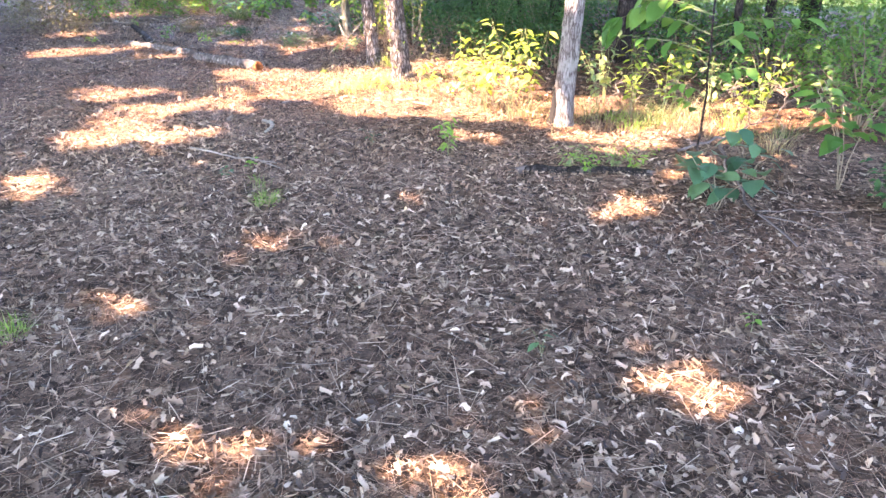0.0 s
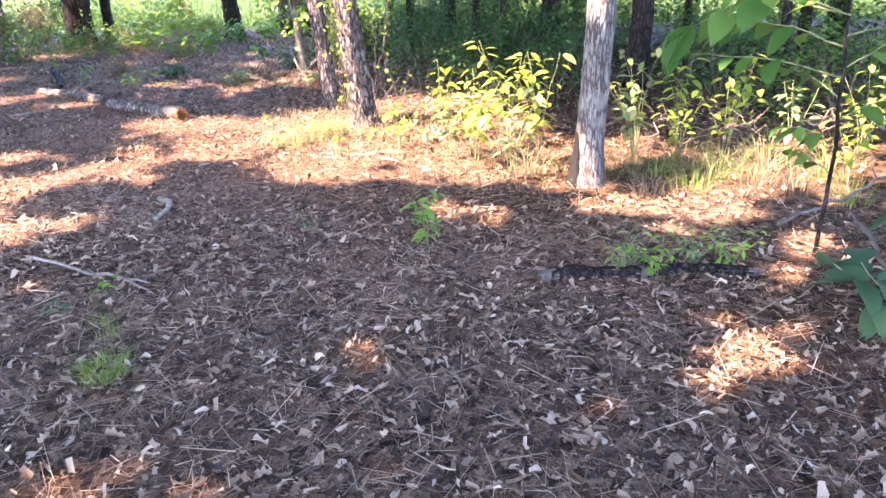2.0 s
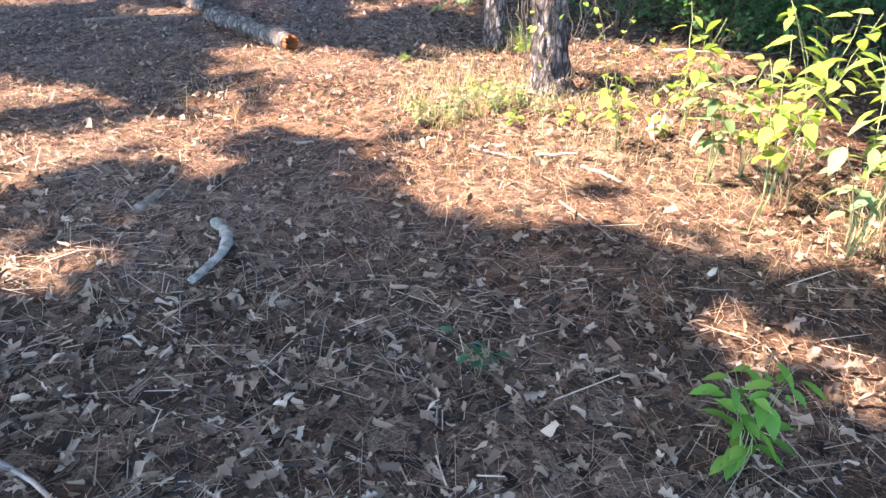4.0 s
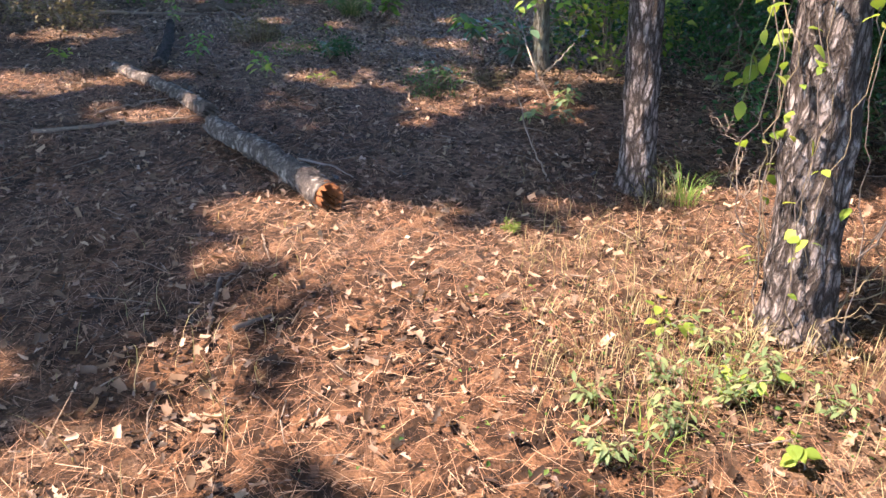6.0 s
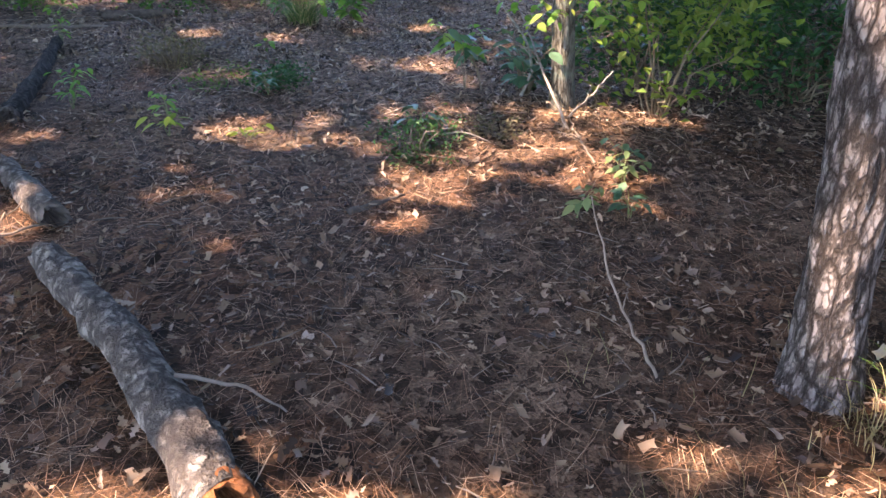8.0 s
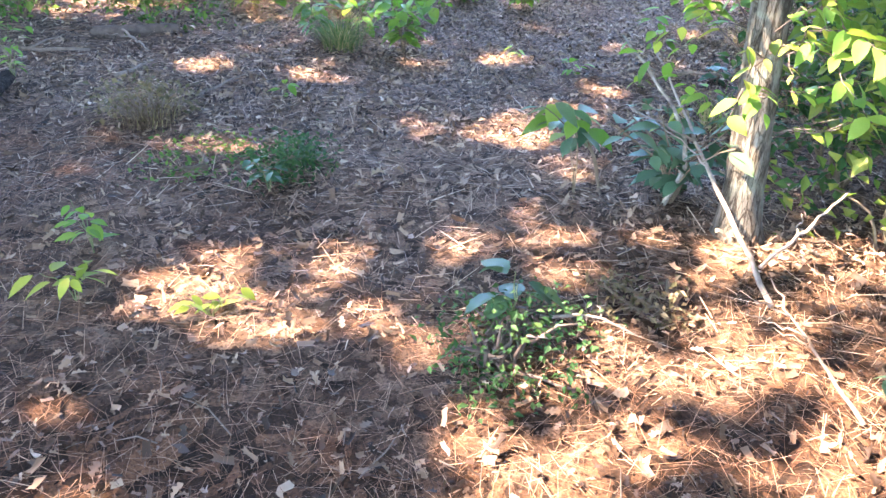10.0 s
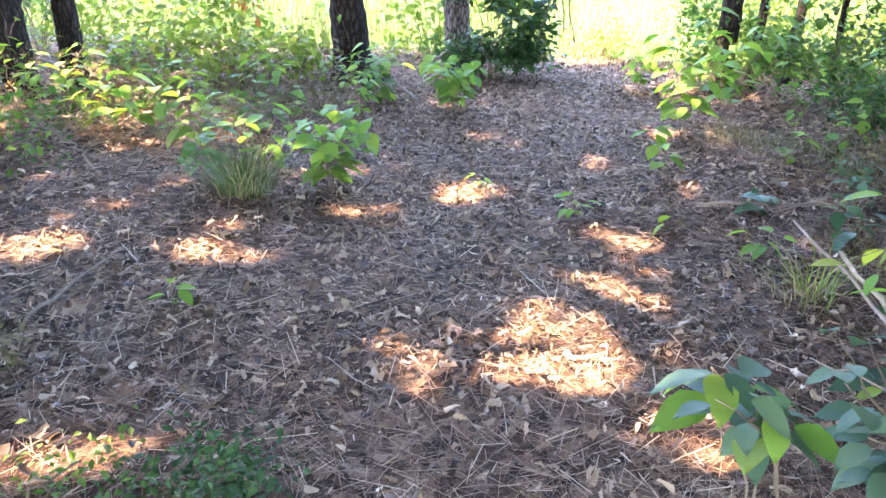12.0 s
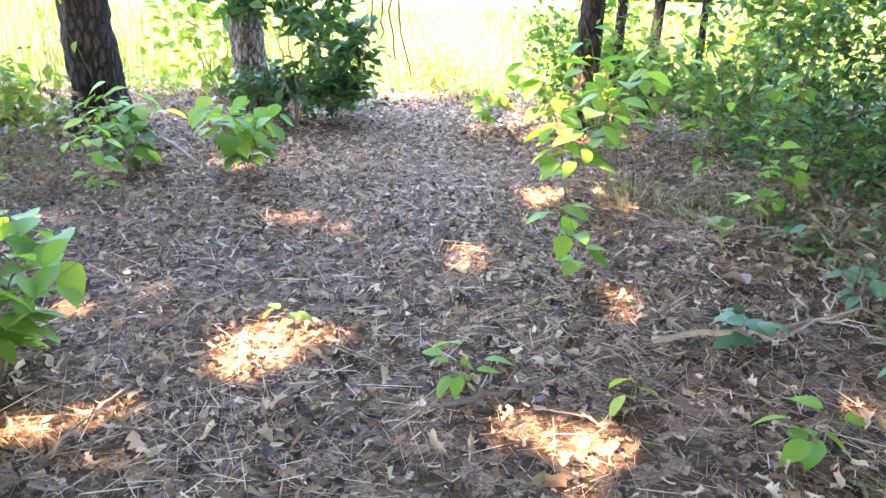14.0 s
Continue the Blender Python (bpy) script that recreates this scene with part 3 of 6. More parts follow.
# mostly out of view, added to carry the crowns that shade the floor
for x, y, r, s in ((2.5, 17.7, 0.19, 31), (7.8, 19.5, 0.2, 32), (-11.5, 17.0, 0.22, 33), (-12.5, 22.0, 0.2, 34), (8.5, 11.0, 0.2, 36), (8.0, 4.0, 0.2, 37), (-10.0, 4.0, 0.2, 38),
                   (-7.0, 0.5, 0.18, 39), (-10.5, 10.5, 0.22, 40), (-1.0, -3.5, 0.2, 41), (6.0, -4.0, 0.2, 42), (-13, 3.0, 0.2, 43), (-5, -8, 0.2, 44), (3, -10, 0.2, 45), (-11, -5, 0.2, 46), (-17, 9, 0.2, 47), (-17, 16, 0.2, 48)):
    tree("pine_tree", "tall forest pine with dark furrowed bark, its crown shading the floor", x, y, r, (0.0, 0), bark=SHADED_BARK, seed=s, height=11, segs=20)


def hang_crowns():
    """Sprays of leaves between 6.5 and 9.5 m, out of view, shared out to the nearest trees."""
    g = np.random.default_rng(21)
    n, low = 290000, 50000
    # placed by their shadows, so that the gaps give the sun patches
    z = g.uniform(6.5, 9.5, n)
    fx, fy = g.uniform(-15, 21, n), g.uniform(-4, 25.3, n)     # where each spray's shadow falls
    k = z / math.tan(SUN_EL)
    x, y = fx + SUN_AZ.x * k, fy + SUN_AZ.y * k
    # unseen lower boughs, added over the thicket to cut skylight
    x[:low], y[:low], z[:low] = g.uniform(-0.5, 10, low), g.uniform(13.2, 24, low), g.uniform(2.3, 6.5, low)
    # the densest of them, added to blacken the shade behind the two pines
    deep = 12000
    x[:deep], y[:deep], z[:deep] = g.uniform(-0.4, 5.5, deep), g.uniform(13.2, 17.5, deep), g.uniform(2.3, 4.5, deep)
    k[:low] = z[:low] / math.tan(SUN_EL)
    fx, fy = x - SUN_AZ.x * k, y - SUN_AZ.y * k
    edge = 0.16 * np.sin(7.1 * fx + 2.3 * np.sin(3.7 * fy)) + 0.16 * np.sin(8.3 * fy + 1.9 * np.sin(4.1 * fx)) + g.normal(size=n) * 0.10
    keep = open_to_sun(fx, fy) + edge > 1.08
    keep &= (x < 7.5) | (y > 9.0)
    thin = (g.uniform(size=n) < np.where(fy > 14.8, 0.10, 0.04)) & (fy > 13.2)
    keep |= thin & (np.arange(n) >= low)
    keep &= (np.arange(n) < low) | (fy < 24.2 + 0.9 * np.sin(fx * 0.9) + g.normal(size=n) * 0.4)
    loose = g.uniform(size=n) < np.where((fy > 23) | (fx > 19) | (fx < -13), 0.6, 1.0)
    keep &= loose
    # crowns thinned over the bank at the edge of the wood, to light it
    keep &= ~((fx < -5.0) & (fy > 17.3) & (np.arange(n) >= low)) | (g.uniform(size=n) < 0.65)
    x, y, z = x[keep], y[keep], z[keep]
    m = len(x)
    tv, tf = np.array([(0, 0, 0), (0.37, 0.45, 0.1), (0, 1, 0), (-0.37, 0.45, 0.1)], float), np.array([(0, 1, 2, 3)])
    turn = turns(g.uniform(0, 6.28, m), g.normal(size=m) * 0.45, g.normal(size=m) * 0.45)
    size = g.uniform(0.22, 0.42, m)
    owner = np.argmin((x[:, None] - [t[1] for t in TREES]) ** 2 + (y[:, None] - [t[2] for t in TREES]) ** 2, 1)
    for i, (t, _, _) in enumerate(TREES):
        mine = owner == i
        if mine.any():
            v, f = scattered(tv, tf, turn[mine], size[mine], np.stack([x, y, z], -1)[mine])
            part("crown", mesh_of("crown", v, f, False), CANOPY, t)


hang_crowns()


# ---- litter, twigs and grass without number ----
PATH_LINE = np.array([(3.6, 1.5), (2.9, 4.6), (1.4, 7.3), (0.0, 9.5), (-1.0, 11.9), (-2.6, 14.1), (-3.0, 16.0), (-3.0, 24.0)])


def off_line(x, y):
    d = np.full(x.shape, 99.0)
    for (ax, ay), (bx, by) in zip(PATH_LINE[:-1], PATH_LINE[1:]):
        k = np.clip(((x - ax) * (bx - ax) + (y - ay) * (by - ay)) / ((bx - ax) ** 2 + (by - ay) ** 2), 0, 1)
        d = np.minimum(d, np.hypot(x - ax - k * (bx - ax), y - ay - k * (by - ay)))
    return d


def floor_spots(n, wide, g, fall=2.5):
    """Places on the floor, thick along the way walked and thinner off it."""
    x, y = g.uniform(-12, 8, n), g.uniform(2.2, 25.0, n)
    d = off_line(x, y)
    keep = g.uniform(size=n) < np.exp(-np.maximum(0, d - wide) / fall)
    return x[keep], y[keep]


def patchy(x, y, scale, seed):
    return 0.5 + 0.25 * (np.sin(scale * x + seed) * np.cos(scale * 1.3 * y + 2 * seed) + np.sin(scale * 2.1 * y - scale * x + seed * 3))


def strew_leaves():
    g = np.random.default_rng(31)
    x, y = floor_spots(240000, 2.2, g)
    keep = g.uniform(size=len(x)) < (0.3 + 0.7 * patchy(x, y, 1.1, 1.0)) * np.where((abs(y - 11.6) < 2.6), 0.9, 1.0)
    x, y = x[keep], y[keep]
    n = len(x)
    for lobes, pick in ((1, slice(0, n // 2)), (0, slice(n // 2, n))):
        xs, ys = x[pick], y[pick]
        k = len(xs)
        tv, tf = oak_leaf() if lobes else shard(9)
        v, f = scattered(tv, tf, turns(g.uniform(0, 6.28, k), g.normal(size=k) * 0.42, g.normal(size=k) * 0.5),
                         (0.016 + 0.04 * g.uniform(0, 1, k) ** 1.8)[:, None] * np.stack([g.uniform(0.35, 1.05, k), np.ones(k), g.uniform(0.2, 1.1, k)], -1), np.stack([xs, ys, gz(xs, ys) + g.uniform(0.002, 0.046, k)], -1))
        tagged(part("leaf_litter", mesh_of("leaf_litter", v, f), DEAD_LEAF), "curled grey-brown dead oak leaves strewn on the floor", "leaf litter", kind="stuff")


def strew_needles():
    g = np.random.default_rng(32)
    x, y = floor_spots(900000, 1.8, g, 2.2)
    keep = g.uniform(size=len(x)) < np.where(abs(y - 11.5) < 3.0, 0.55, 0.35) + 0.65 * (1 - patchy(x, y, 1.1, 1.0))
    x, y = x[keep], y[keep]
    n = len(x)
    tv = np.array([(-0.5, 0, 0), (0.5, 0, 0), (0.4, 1, 0.06), (-0.2, 1, 0.06)], float)
    tf = np.array([(0, 1, 2, 3)])
    length = g.uniform(0.05, 0.14, n)
    size = np.stack([g.uniform(0.0009, 0.0021, n), length, length], -1)
    v, f = scattered(tv, tf, turns(g.uniform(0, 6.28, n), g.normal(size=n) * 0.22, g.normal(size=n) * 0.3), size,
                     np.stack([x, y, gz(x, y) + g.uniform(0.003, 0.026, n)], -1))
    tagged(part("pine_needles", mesh_of("pine_needles", v, f, False), NEEDLE), "orange-brown dead pine needles covering the floor", "pine needles", kind="stuff")


def strew_twigs():
    g = np.random.default_rng(33)
    x, y = floor_spots(4200, 2.0, g, 3.0)
    out = []
    for i, (a, b) in enumerate(zip(x, y)):
        w, l, r = g.uniform(0, 6.28), 0.05 + 0.22 * g.uniform() ** 2, g.uniform(0.001, 0.0034)
        dx, dy = math.cos(w) * l / 2, math.sin(w) * l / 2
        h = float(gz(a, b)) + 0.014
        out.append(tube([(a - dx, b - dy, h), (a + dy * 0.12, b - dx * 0.12, h + 0.012), (a + dx, b + dy, h + g.uniform(-0.005, 0.03))], [r, r, r * 0.5], 4))
    v, f = joined(out)
    tagged(part("twig_litter", quads_to_mesh("twig_litter", v, f), STICK_WOOD), "small dry twigs scattered over the litter", "twigs", kind="stuff")


def blades_template():
    s = np.linspace(0, 1, 5)
    mid = np.stack([0 * s, 0.55 * s**2.2, s - 0.35 * s**3], -1)
    w = 0.5 * (1 - s**1.6)
    v = np.concatenate([mid - np.stack([w, 0 * s, 0 * s], -1), mid + np.stack([w, 0 * s, 0 * s], -1)])
    return v, np.array([(i, 5 + i, 6 + i, 1 + i) for i in range(4)])


def grass_of(x, y, g, tall=(0.2, 0.5), wide=(0.003, 0.006), spread=1.0):
    n = len(x)
    tv, tf = blades_template()
    h = g.uniform(*tall, n)
    size = np.stack([g.uniform(*wide, n), h * g.uniform(0.4, 1.5, n) * spread, h], -1)
    return scattered(tv, tf, turns(g.uniform(0, 6.28, n), g.normal(size=n) * 0.12, g.normal(size=n) * 0.15), size, np.stack([x, y, gz(x, y) - 0.005], -1))


def meadow():
    g = np.random.default_rng(35)
    n = 34000
    y = 24.3 + 26 * g.uniform(size=n) ** 1.9
    x = -4 + (y - 6) * g.uniform(-0.95, 0.85, n)
    ok = (y > 24.6 + 0.6 * np.sin(x)) & (off_line(x, y) > 0.5 * (y < 27))
    x, y = x[ok], y[ok]
    tv, tf = blades_template()
    h = g.uniform(0.35, 0.95, len(x)) * np.where(abs(x + 2.6) < 1.1, 0.45, 1.0)
    size = np.stack([0.004 + 0.0006 * (y - 20), h * g.uniform(0.3, 0.9, len(x)), h], -1)
    v, f = scattered(tv, tf, turns(g.uniform(0, 6.28, len(x)), g.normal(size=len(x)) * 0.1, 0 * x), size, np.stack([x, y, 0 * x - 0.02], -1))
    tagged(part("meadow_grass", mesh_of("meadow_grass", v, f), MEADOW), "tall pale sunlit meadow grass beyond the trees", "grass", kind="stuff")


def sparse_grass():
    """Dry blades and small forbs in the sunny strip by the two pines."""
    g = np.random.default_rng(36)
    n = 3600
    x, y = g.normal(0.5, 0.9, n), g.normal(10.9, 0.75, n)
    x2, y2 = g.normal(3.7, 1.0, n // 3), g.normal(9.7, 0.5, n // 3)
    x, y = np.concatenate([x, x2]), np.concatenate([y, y2])
    ok = (off_line(x, y) > 0.45) & (np.hypot(x - 0.93, y - 11.2) > 0.17) & (np.hypot(x - 3.18, y - 9.27) > 0.17) & (g.uniform(size=len(x)) < patchy(x, y, 2.6, 0.4))
    v, f = grass_of(x[ok], y[ok], g, (0.05, 0.24), (0.002, 0.004))
    tagged(part("dry_grass", mesh_of("dry_grass", v, f), GRASS_DRY), "thin dry yellow grass in the sunny strip", "grass", kind="stuff")
    n = 700
    x, y = np.concatenate([g.normal(0.6, 0.5, n), g.normal(2.7, 0.7, n)]), np.concatenate([g.normal(10.6, 0.45, n), g.normal(9.7, 0.4, n)])
    ok = g.uniform(size=2 * n) < patchy(x, y, 3.1, 2.0)
    x, y = x[ok], y[ok]
    k = len(x)
    tv, tf = small_leaf(0.6, 0.2)
    v, f = scattered(tv, tf, turns(g.uniform(0, 6.28, k), g.normal(size=k) * 0.4 + 0.2, g.normal(size=k) * 0.4), g.uniform(0.010, 0.026, k), np.stack([x, y, gz(x, y) + g.uniform(0.01, 0.09, k)], -1))
    tagged(part("ground_weeds", mesh_of("ground_weeds", v, f), FOLIAGE_MID), "low dull green weeds among the dead leaves", "weeds", kind="stuff")


def shard(seed):
    """A torn, curled scrap of a dead leaf; five quads round a crease."""
    g = np.random.default_rng(seed)
    s = np.array([0.0, 0.35, 0.7, 1.0])
    l, r = g.uniform(0.08, 0.42, 4), g.uniform(0.08, 0.42, 4)
    z = 0.22 * np.sin(2.6 * s + seed)
    mid = np.stack([0.12 * np.sin(2 * s + seed), s, z], -1)
    left = np.stack([mid[:, 0] - l, s + g.uniform(-0.12, 0.12, 4), z + 0.6 * l], -1)
    right = np.stack([mid[:, 0] + r, s + g.uniform(-0.12, 0.12, 4), z + 0.5 * r], -1)
    v = np.concatenate([mid, left, right])
    f = []
    for i in range(3):
        f += [(i, i + 1, 5 + i, 4 + i), (i, 8 + i, 9 + i, i + 1)]
    return v, np.array(f)


def strew_mould():
    """Grey-tan broken leaves, thick at both ends of the walk, pale to lift the shade there."""
    g = np.random.default_rng(38)
    x, y = floor_spots(330000, 1.7, g, 1.8)
    keep = g.uniform(size=len(x)) < np.clip((abs(y - 11.9) - 3.0) / 1.4, 0.03, 1) * (0.25 + 0.75 * patchy(x, y, 1.7, 2.2))
    x, y = x[keep], y[keep]
    for piece in range(4):
        xs, ys = x[piece::4], y[piece::4]
        k = len(xs)
        tv, tf = shard(piece)
        big = 0.014 + 0.046 * g.uniform(size=k) ** 2.0
        size = np.stack([big * g.uniform(0.4, 1.0, k), big, big * g.uniform(0.3, 1.6, k)], -1)
        v, f = scattered(tv, tf, turns(g.uniform(0, 6.28, k), g.normal(size=k) * 0.38, g.normal(size=k) * 0.5), size, np.stack([xs, ys, gz(xs, ys) + g.uniform(0.004, 0.042, k)], -1))
        tagged(part("leaf_mould", mesh_of("leaf_mould", v, f), LEAF_MOULD), "broken grey-tan dead leaves matted on the floor", "leaf litter", kind="stuff")

    x, y = floor_spots(420000, 1.7, g, 1.8)
    keep = g.uniform(size=len(x)) < np.clip((abs(y - 11.7) - 2.4) / 1.5, 0.01, 1) * (0.3 + 0.7 * patchy(x, y, 2.3, 0.7))
    x, y = x[keep], y[keep]
    k = len(x)
    tv = np.array([(-0.5, 0, 0), (0.5, 0, 0), (0.4, 1, 0.08), (-0.2, 1, 0.08)], float)
    tf = np.array([(0, 1, 2, 3)])
    length = 0.05 + 0.17 * g.uniform(size=k) ** 1.5
    size = np.stack([0.0012 + 0.0042 * g.uniform(size=k) ** 2, length, length], -1)
    v, f = scattered(tv, tf, turns(g.uniform(0, 6.28, k), g.normal(size=k) * 0.15, g.normal(size=k) * 0.4), size, np.stack([x, y, gz(x, y) + g.uniform(0.008, 0.036, k)], -1))
    tagged(part("dry_straw", mesh_of("dry_straw", v, f, False), STRAW), "dry grey-tan stalks and straw lying on dead leaves", "straw", kind="stuff")


def oak_leaf():
    """A lobed, curled oak leaf along +y: five lobes a side, 24 triangles."""
    s = np.linspace(0, 1, 7)
    w = np.array([0.02, 0.22, 0.10, 0.34, 0.15, 0.28, 0.03])
    mid = np.stack([0 * s, s, 0.10 * np.sin(3.1 * s)], -1)
    left = np.stack([-w, s + 0.05, mid[:, 2] + 0.9 * w**1.5], -1)
    v = np.concatenate([mid, left, left * (-1, 1, 1)])
    f = []
    for i in range(6):
        f += [(i, i + 1, 8 + i, 7 + i), (i, 14 + i, 15 + i, i + 1)]
    return v, np.array(f)


def strew_oak_leaves():
    """Whole lobed oak leaves on top of the broken ones."""
    g = np.random.default_rng(39)
    x, y = floor_spots(30000, 2.0, g, 2.0)
    keep = g.uniform(size=len(x)) < np.where(abs(y - 12.0) < 3.2, 0.05, 0.7) * (0.25 + 0.75 * patchy(x, y, 1.9, 4.1))
    x, y = x[keep], y[keep]
    k = len(x)
    tv, tf = oak_leaf()
    size = (0.035 + 0.05 * g.uniform(size=k) ** 1.6)[:, None] * np.stack([g.uniform(0.6, 1.0, k), np.ones(k), g.uniform(0.4, 2.2, k) * g.choice([-1, 1], k)], -1)
    v, f = scattered(tv, tf, turns(g.uniform(0, 6.28, k), g.normal(size=k) * 0.22, g.normal(size=k) * 0.3), size, np.stack([x, y, gz(x, y) + g.uniform(0.025, 0.055, k)], -1))
    tagged(part("oak_leaves", mesh_of("oak_leaves", v, f), OAK_LEAF), "bleached curled oak leaves lying on the litter", "leaf litter", kind="stuff")


def strew_scraps():
    """Small flat pink-brown leaf scraps among the pine needles."""
    g = np.random.default_rng(41)
    x, y = floor_spots(110000, 2.4, g, 2.0)
    keep = (g.uniform(size=len(x)) < np.clip((4.2 - abs(y - 11.5)) / 1.5, 0, 1)) & (g.uniform(size=len(x)) < 0.1 + 0.9 * patchy(x, y, 2.4, 1.3))
    x, y = x[keep], y[keep]
    for piece, (tv, tf) in enumerate((shard(11), shard(12), shard(14), oak_leaf())):
        xs, ys = x[piece::4], y[piece::4]
        k = len(xs)
        big = 0.010 + 0.036 * g.uniform(size=k) ** 2.2
        size = np.stack([big * g.uniform(0.5, 1.3, k), big, big * g.uniform(0.2, 1.2, k)], -1)
        v, f = scattered(tv, tf, turns(g.uniform(0, 6.28, k), g.normal(size=k) * 0.4, g.normal(size=k) * 0.45), size, np.stack([xs, ys, gz(xs, ys) + g.uniform(0.002, 0.02, k)], -1))
        tagged(part("leaf_scraps", mesh_of("leaf_scraps", v, f), SCRAP), "pink-brown scraps of dead leaves among pine needles", "leaf litter", kind="stuff")


strew_leaves()
strew_scraps()
strew_oak_leaves()
strew_mould()
strew_needles()
strew_twigs()
meadow()
sparse_grass()


def far_wood():
    """The line of trees across the meadow."""
    g = np.random.default_rng(37)
    n = 26000
    a = g.uniform(-1.2, 1.2, n)
    d = 95 + 25 * g.uniform(size=n)
    x, y = d * np.sin(a), d * np.cos(a)
    top = 9 + 4 * np.sin(a * 23) + 2 * np.sin(a * 61 + 1)
    z = top * g.uniform(0, 1, n) ** 0.7
    tv, tf = small_leaf(0.9, 0.2)
    v, f = scattered(tv, tf, turns(g.uniform(0, 6.28, n), g.normal(size=n) * 0.6, g.normal(size=n) * 0.6), g.uniform(1.2, 2.6, n), np.stack([x, y, z], -1))
    tagged(part("far_wood", mesh_of("far_wood", v, f, False), FOLIAGE_MID), "distant green wood across the meadow", "woods", kind="stuff")


far_wood()


def skylight_screen():
    """Dense wood out of view on both sides beyond the pines, added to cut skylight."""
    g = np.random.default_rng(40)
    n = 46000
    west = g.uniform(size=n) < 0.45
    along, deep = g.uniform(0, 1, n), g.uniform(0, 2.5, n)
    x = np.where(west, -21 - deep, 15 + deep)
    y = np.where(west, 5 + 15 * along, 9 + 18 * along)
    z = 12.0 * g.uniform(0, 1, n)
    tv, tf = small_leaf(0.8, 0.2)
    v, f = scattered(tv, tf, turns(g.uniform(0, 6.28, n), g.normal(size=n) * 0.6, g.normal(size=n) * 0.6), g.uniform(0.5, 0.95, n), np.stack([x, y, z], -1))
    tagged(part("dense_wood", mesh_of("dense_wood", v, f, False), FOLIAGE_DARK), "unseen dense green wood added at the sides to cut skylight", "woods", kind="stuff")


skylight_screen()


# ---- plants, logs and sticks ----
LEAVES, STEMS = {}, []     # shared leaf meshes; the stems made so far


def leaf_of(length, width, material, fold=0.12, droop=0.2, lobes=0):
    """One shared leaf mesh for each shape and material."""
    key = (length, width, material.name, droop, lobes)
    if key not in LEAVES:
        v, f = leaf_shape(length, width, fold, droop, lobes)
        LEAVES[key] = mesh_of("leaf", v, f)
        LEAVES[key].materials.append(material)
    return LEAVES[key]


def put_leaf(parent, me, at, yaw, pitch=0.0, roll=0.0, size=1.0):
    ob = part("leaf", me, None, parent)
    ob.matrix_basis = Matrix.LocRotScale(at, Euler((pitch, roll, yaw), "XYZ"), Vector((size,) * 3))
    return ob


def stem_of(parent, points, r0, r1, material, name="stem", n=8, wobble=0.0, seed=0, segs=6):
    line = bent(points, n, wobble, seed)
    v, f = tube(line, np.linspace(r0, r1, n), segs)
    STEMS.append(part(name, quads_to_mesh(name, v, f), material, parent))
    return line


def plant(name, label, x, y, height, leaves, length, material, seed, width=0.55, stems=1, reach=0.25, low=0.3, lean=(0, 0), stem_mat=None, stem_r=0.005, droop=0.25, lobes=0, category="plant"):
    """Stems that rise from one foot, with single leaves on short stalks."""
    g = np.random.default_rng(seed)
    z0 = float(gz(x, y))
    t = thing(name, label, category, at=(x, y, z0))
    me = leaf_of(length, width, material, 0.12, droop, lobes)
    for s in range(stems):
        a = g.uniform(0, 6.28)
        far = reach * (0.35 if stems == 1 else 1.0) * g.uniform(0.4, 1.0)
        h = height * g.uniform(0.75, 1.0) if stems > 1 else height
        tip = Vector((far * math.cos(a) + lean[0], far * math.sin(a) + lean[1], h))
        line = stem_of(t, [(0, 0, -0.02), (tip.x * 0.25, tip.y * 0.25, h * 0.55), tip], stem_r, stem_r * 0.4, stem_mat or GREEN_STEM, seed=seed + s, wobble=0.004)
        count = max(2, leaves // stems)
        for k in range(count):
            u = low + (1 - low) * (k + 0.5) / count
            p = np.array([np.interp(u, np.linspace(0, 1, len(line)), line[:, i]) for i in range(3)])
            yaw = k * 2.4 + g.uniform(-0.5, 0.5)
            stalk = length * g.uniform(0.15, 0.5)
            q = p + (-math.sin(yaw) * stalk, math.cos(yaw) * stalk, stalk * 0.25)
            put_leaf(STEMS[-1], me, q, yaw, g.uniform(-0.55, 0.25), g.uniform(-0.4, 0.4), g.uniform(0.65, 1.1))
    return t


def foliage(cx, cy, h, rad, n, size, g, low=0.15, clumps=16, flat=1.0):
    """Leaves in uneven clumps inside a rough dome."""
    a, r = g.uniform(0, 6.28, clumps), rad * np.sqrt(g.uniform(0, 1, clumps))
    zc = h * (low + (1 - low) * g.uniform(0, 1, clumps)) * (1 - 0.35 * (r / rad) ** 2)
    who = g.integers(0, clumps, n)
    spread = rad * 0.24
    x = cx + r[who] * np.cos(a[who]) + g.normal(size=n) * spread
    y = cy + r[who] * np.sin(a[who]) + g.normal(size=n) * spread
    z = np.clip(zc[who] + g.normal(size=n) * spread * 0.7 * flat, 0.03, None)
    tv, tf = small_leaf(0.6, 0.12)
    v, f = scattered(tv, tf, turns(g.uniform(0, 6.28, n), g.normal(size=n) * 0.5 - 0.2, g.normal(size=n) * 0.45), g.uniform(0.6, 1.3, n) * size, np.stack([x, y, z], -1))
    return v, f, np.stack([r * np.cos(a), r * np.sin(a), zc], -1)


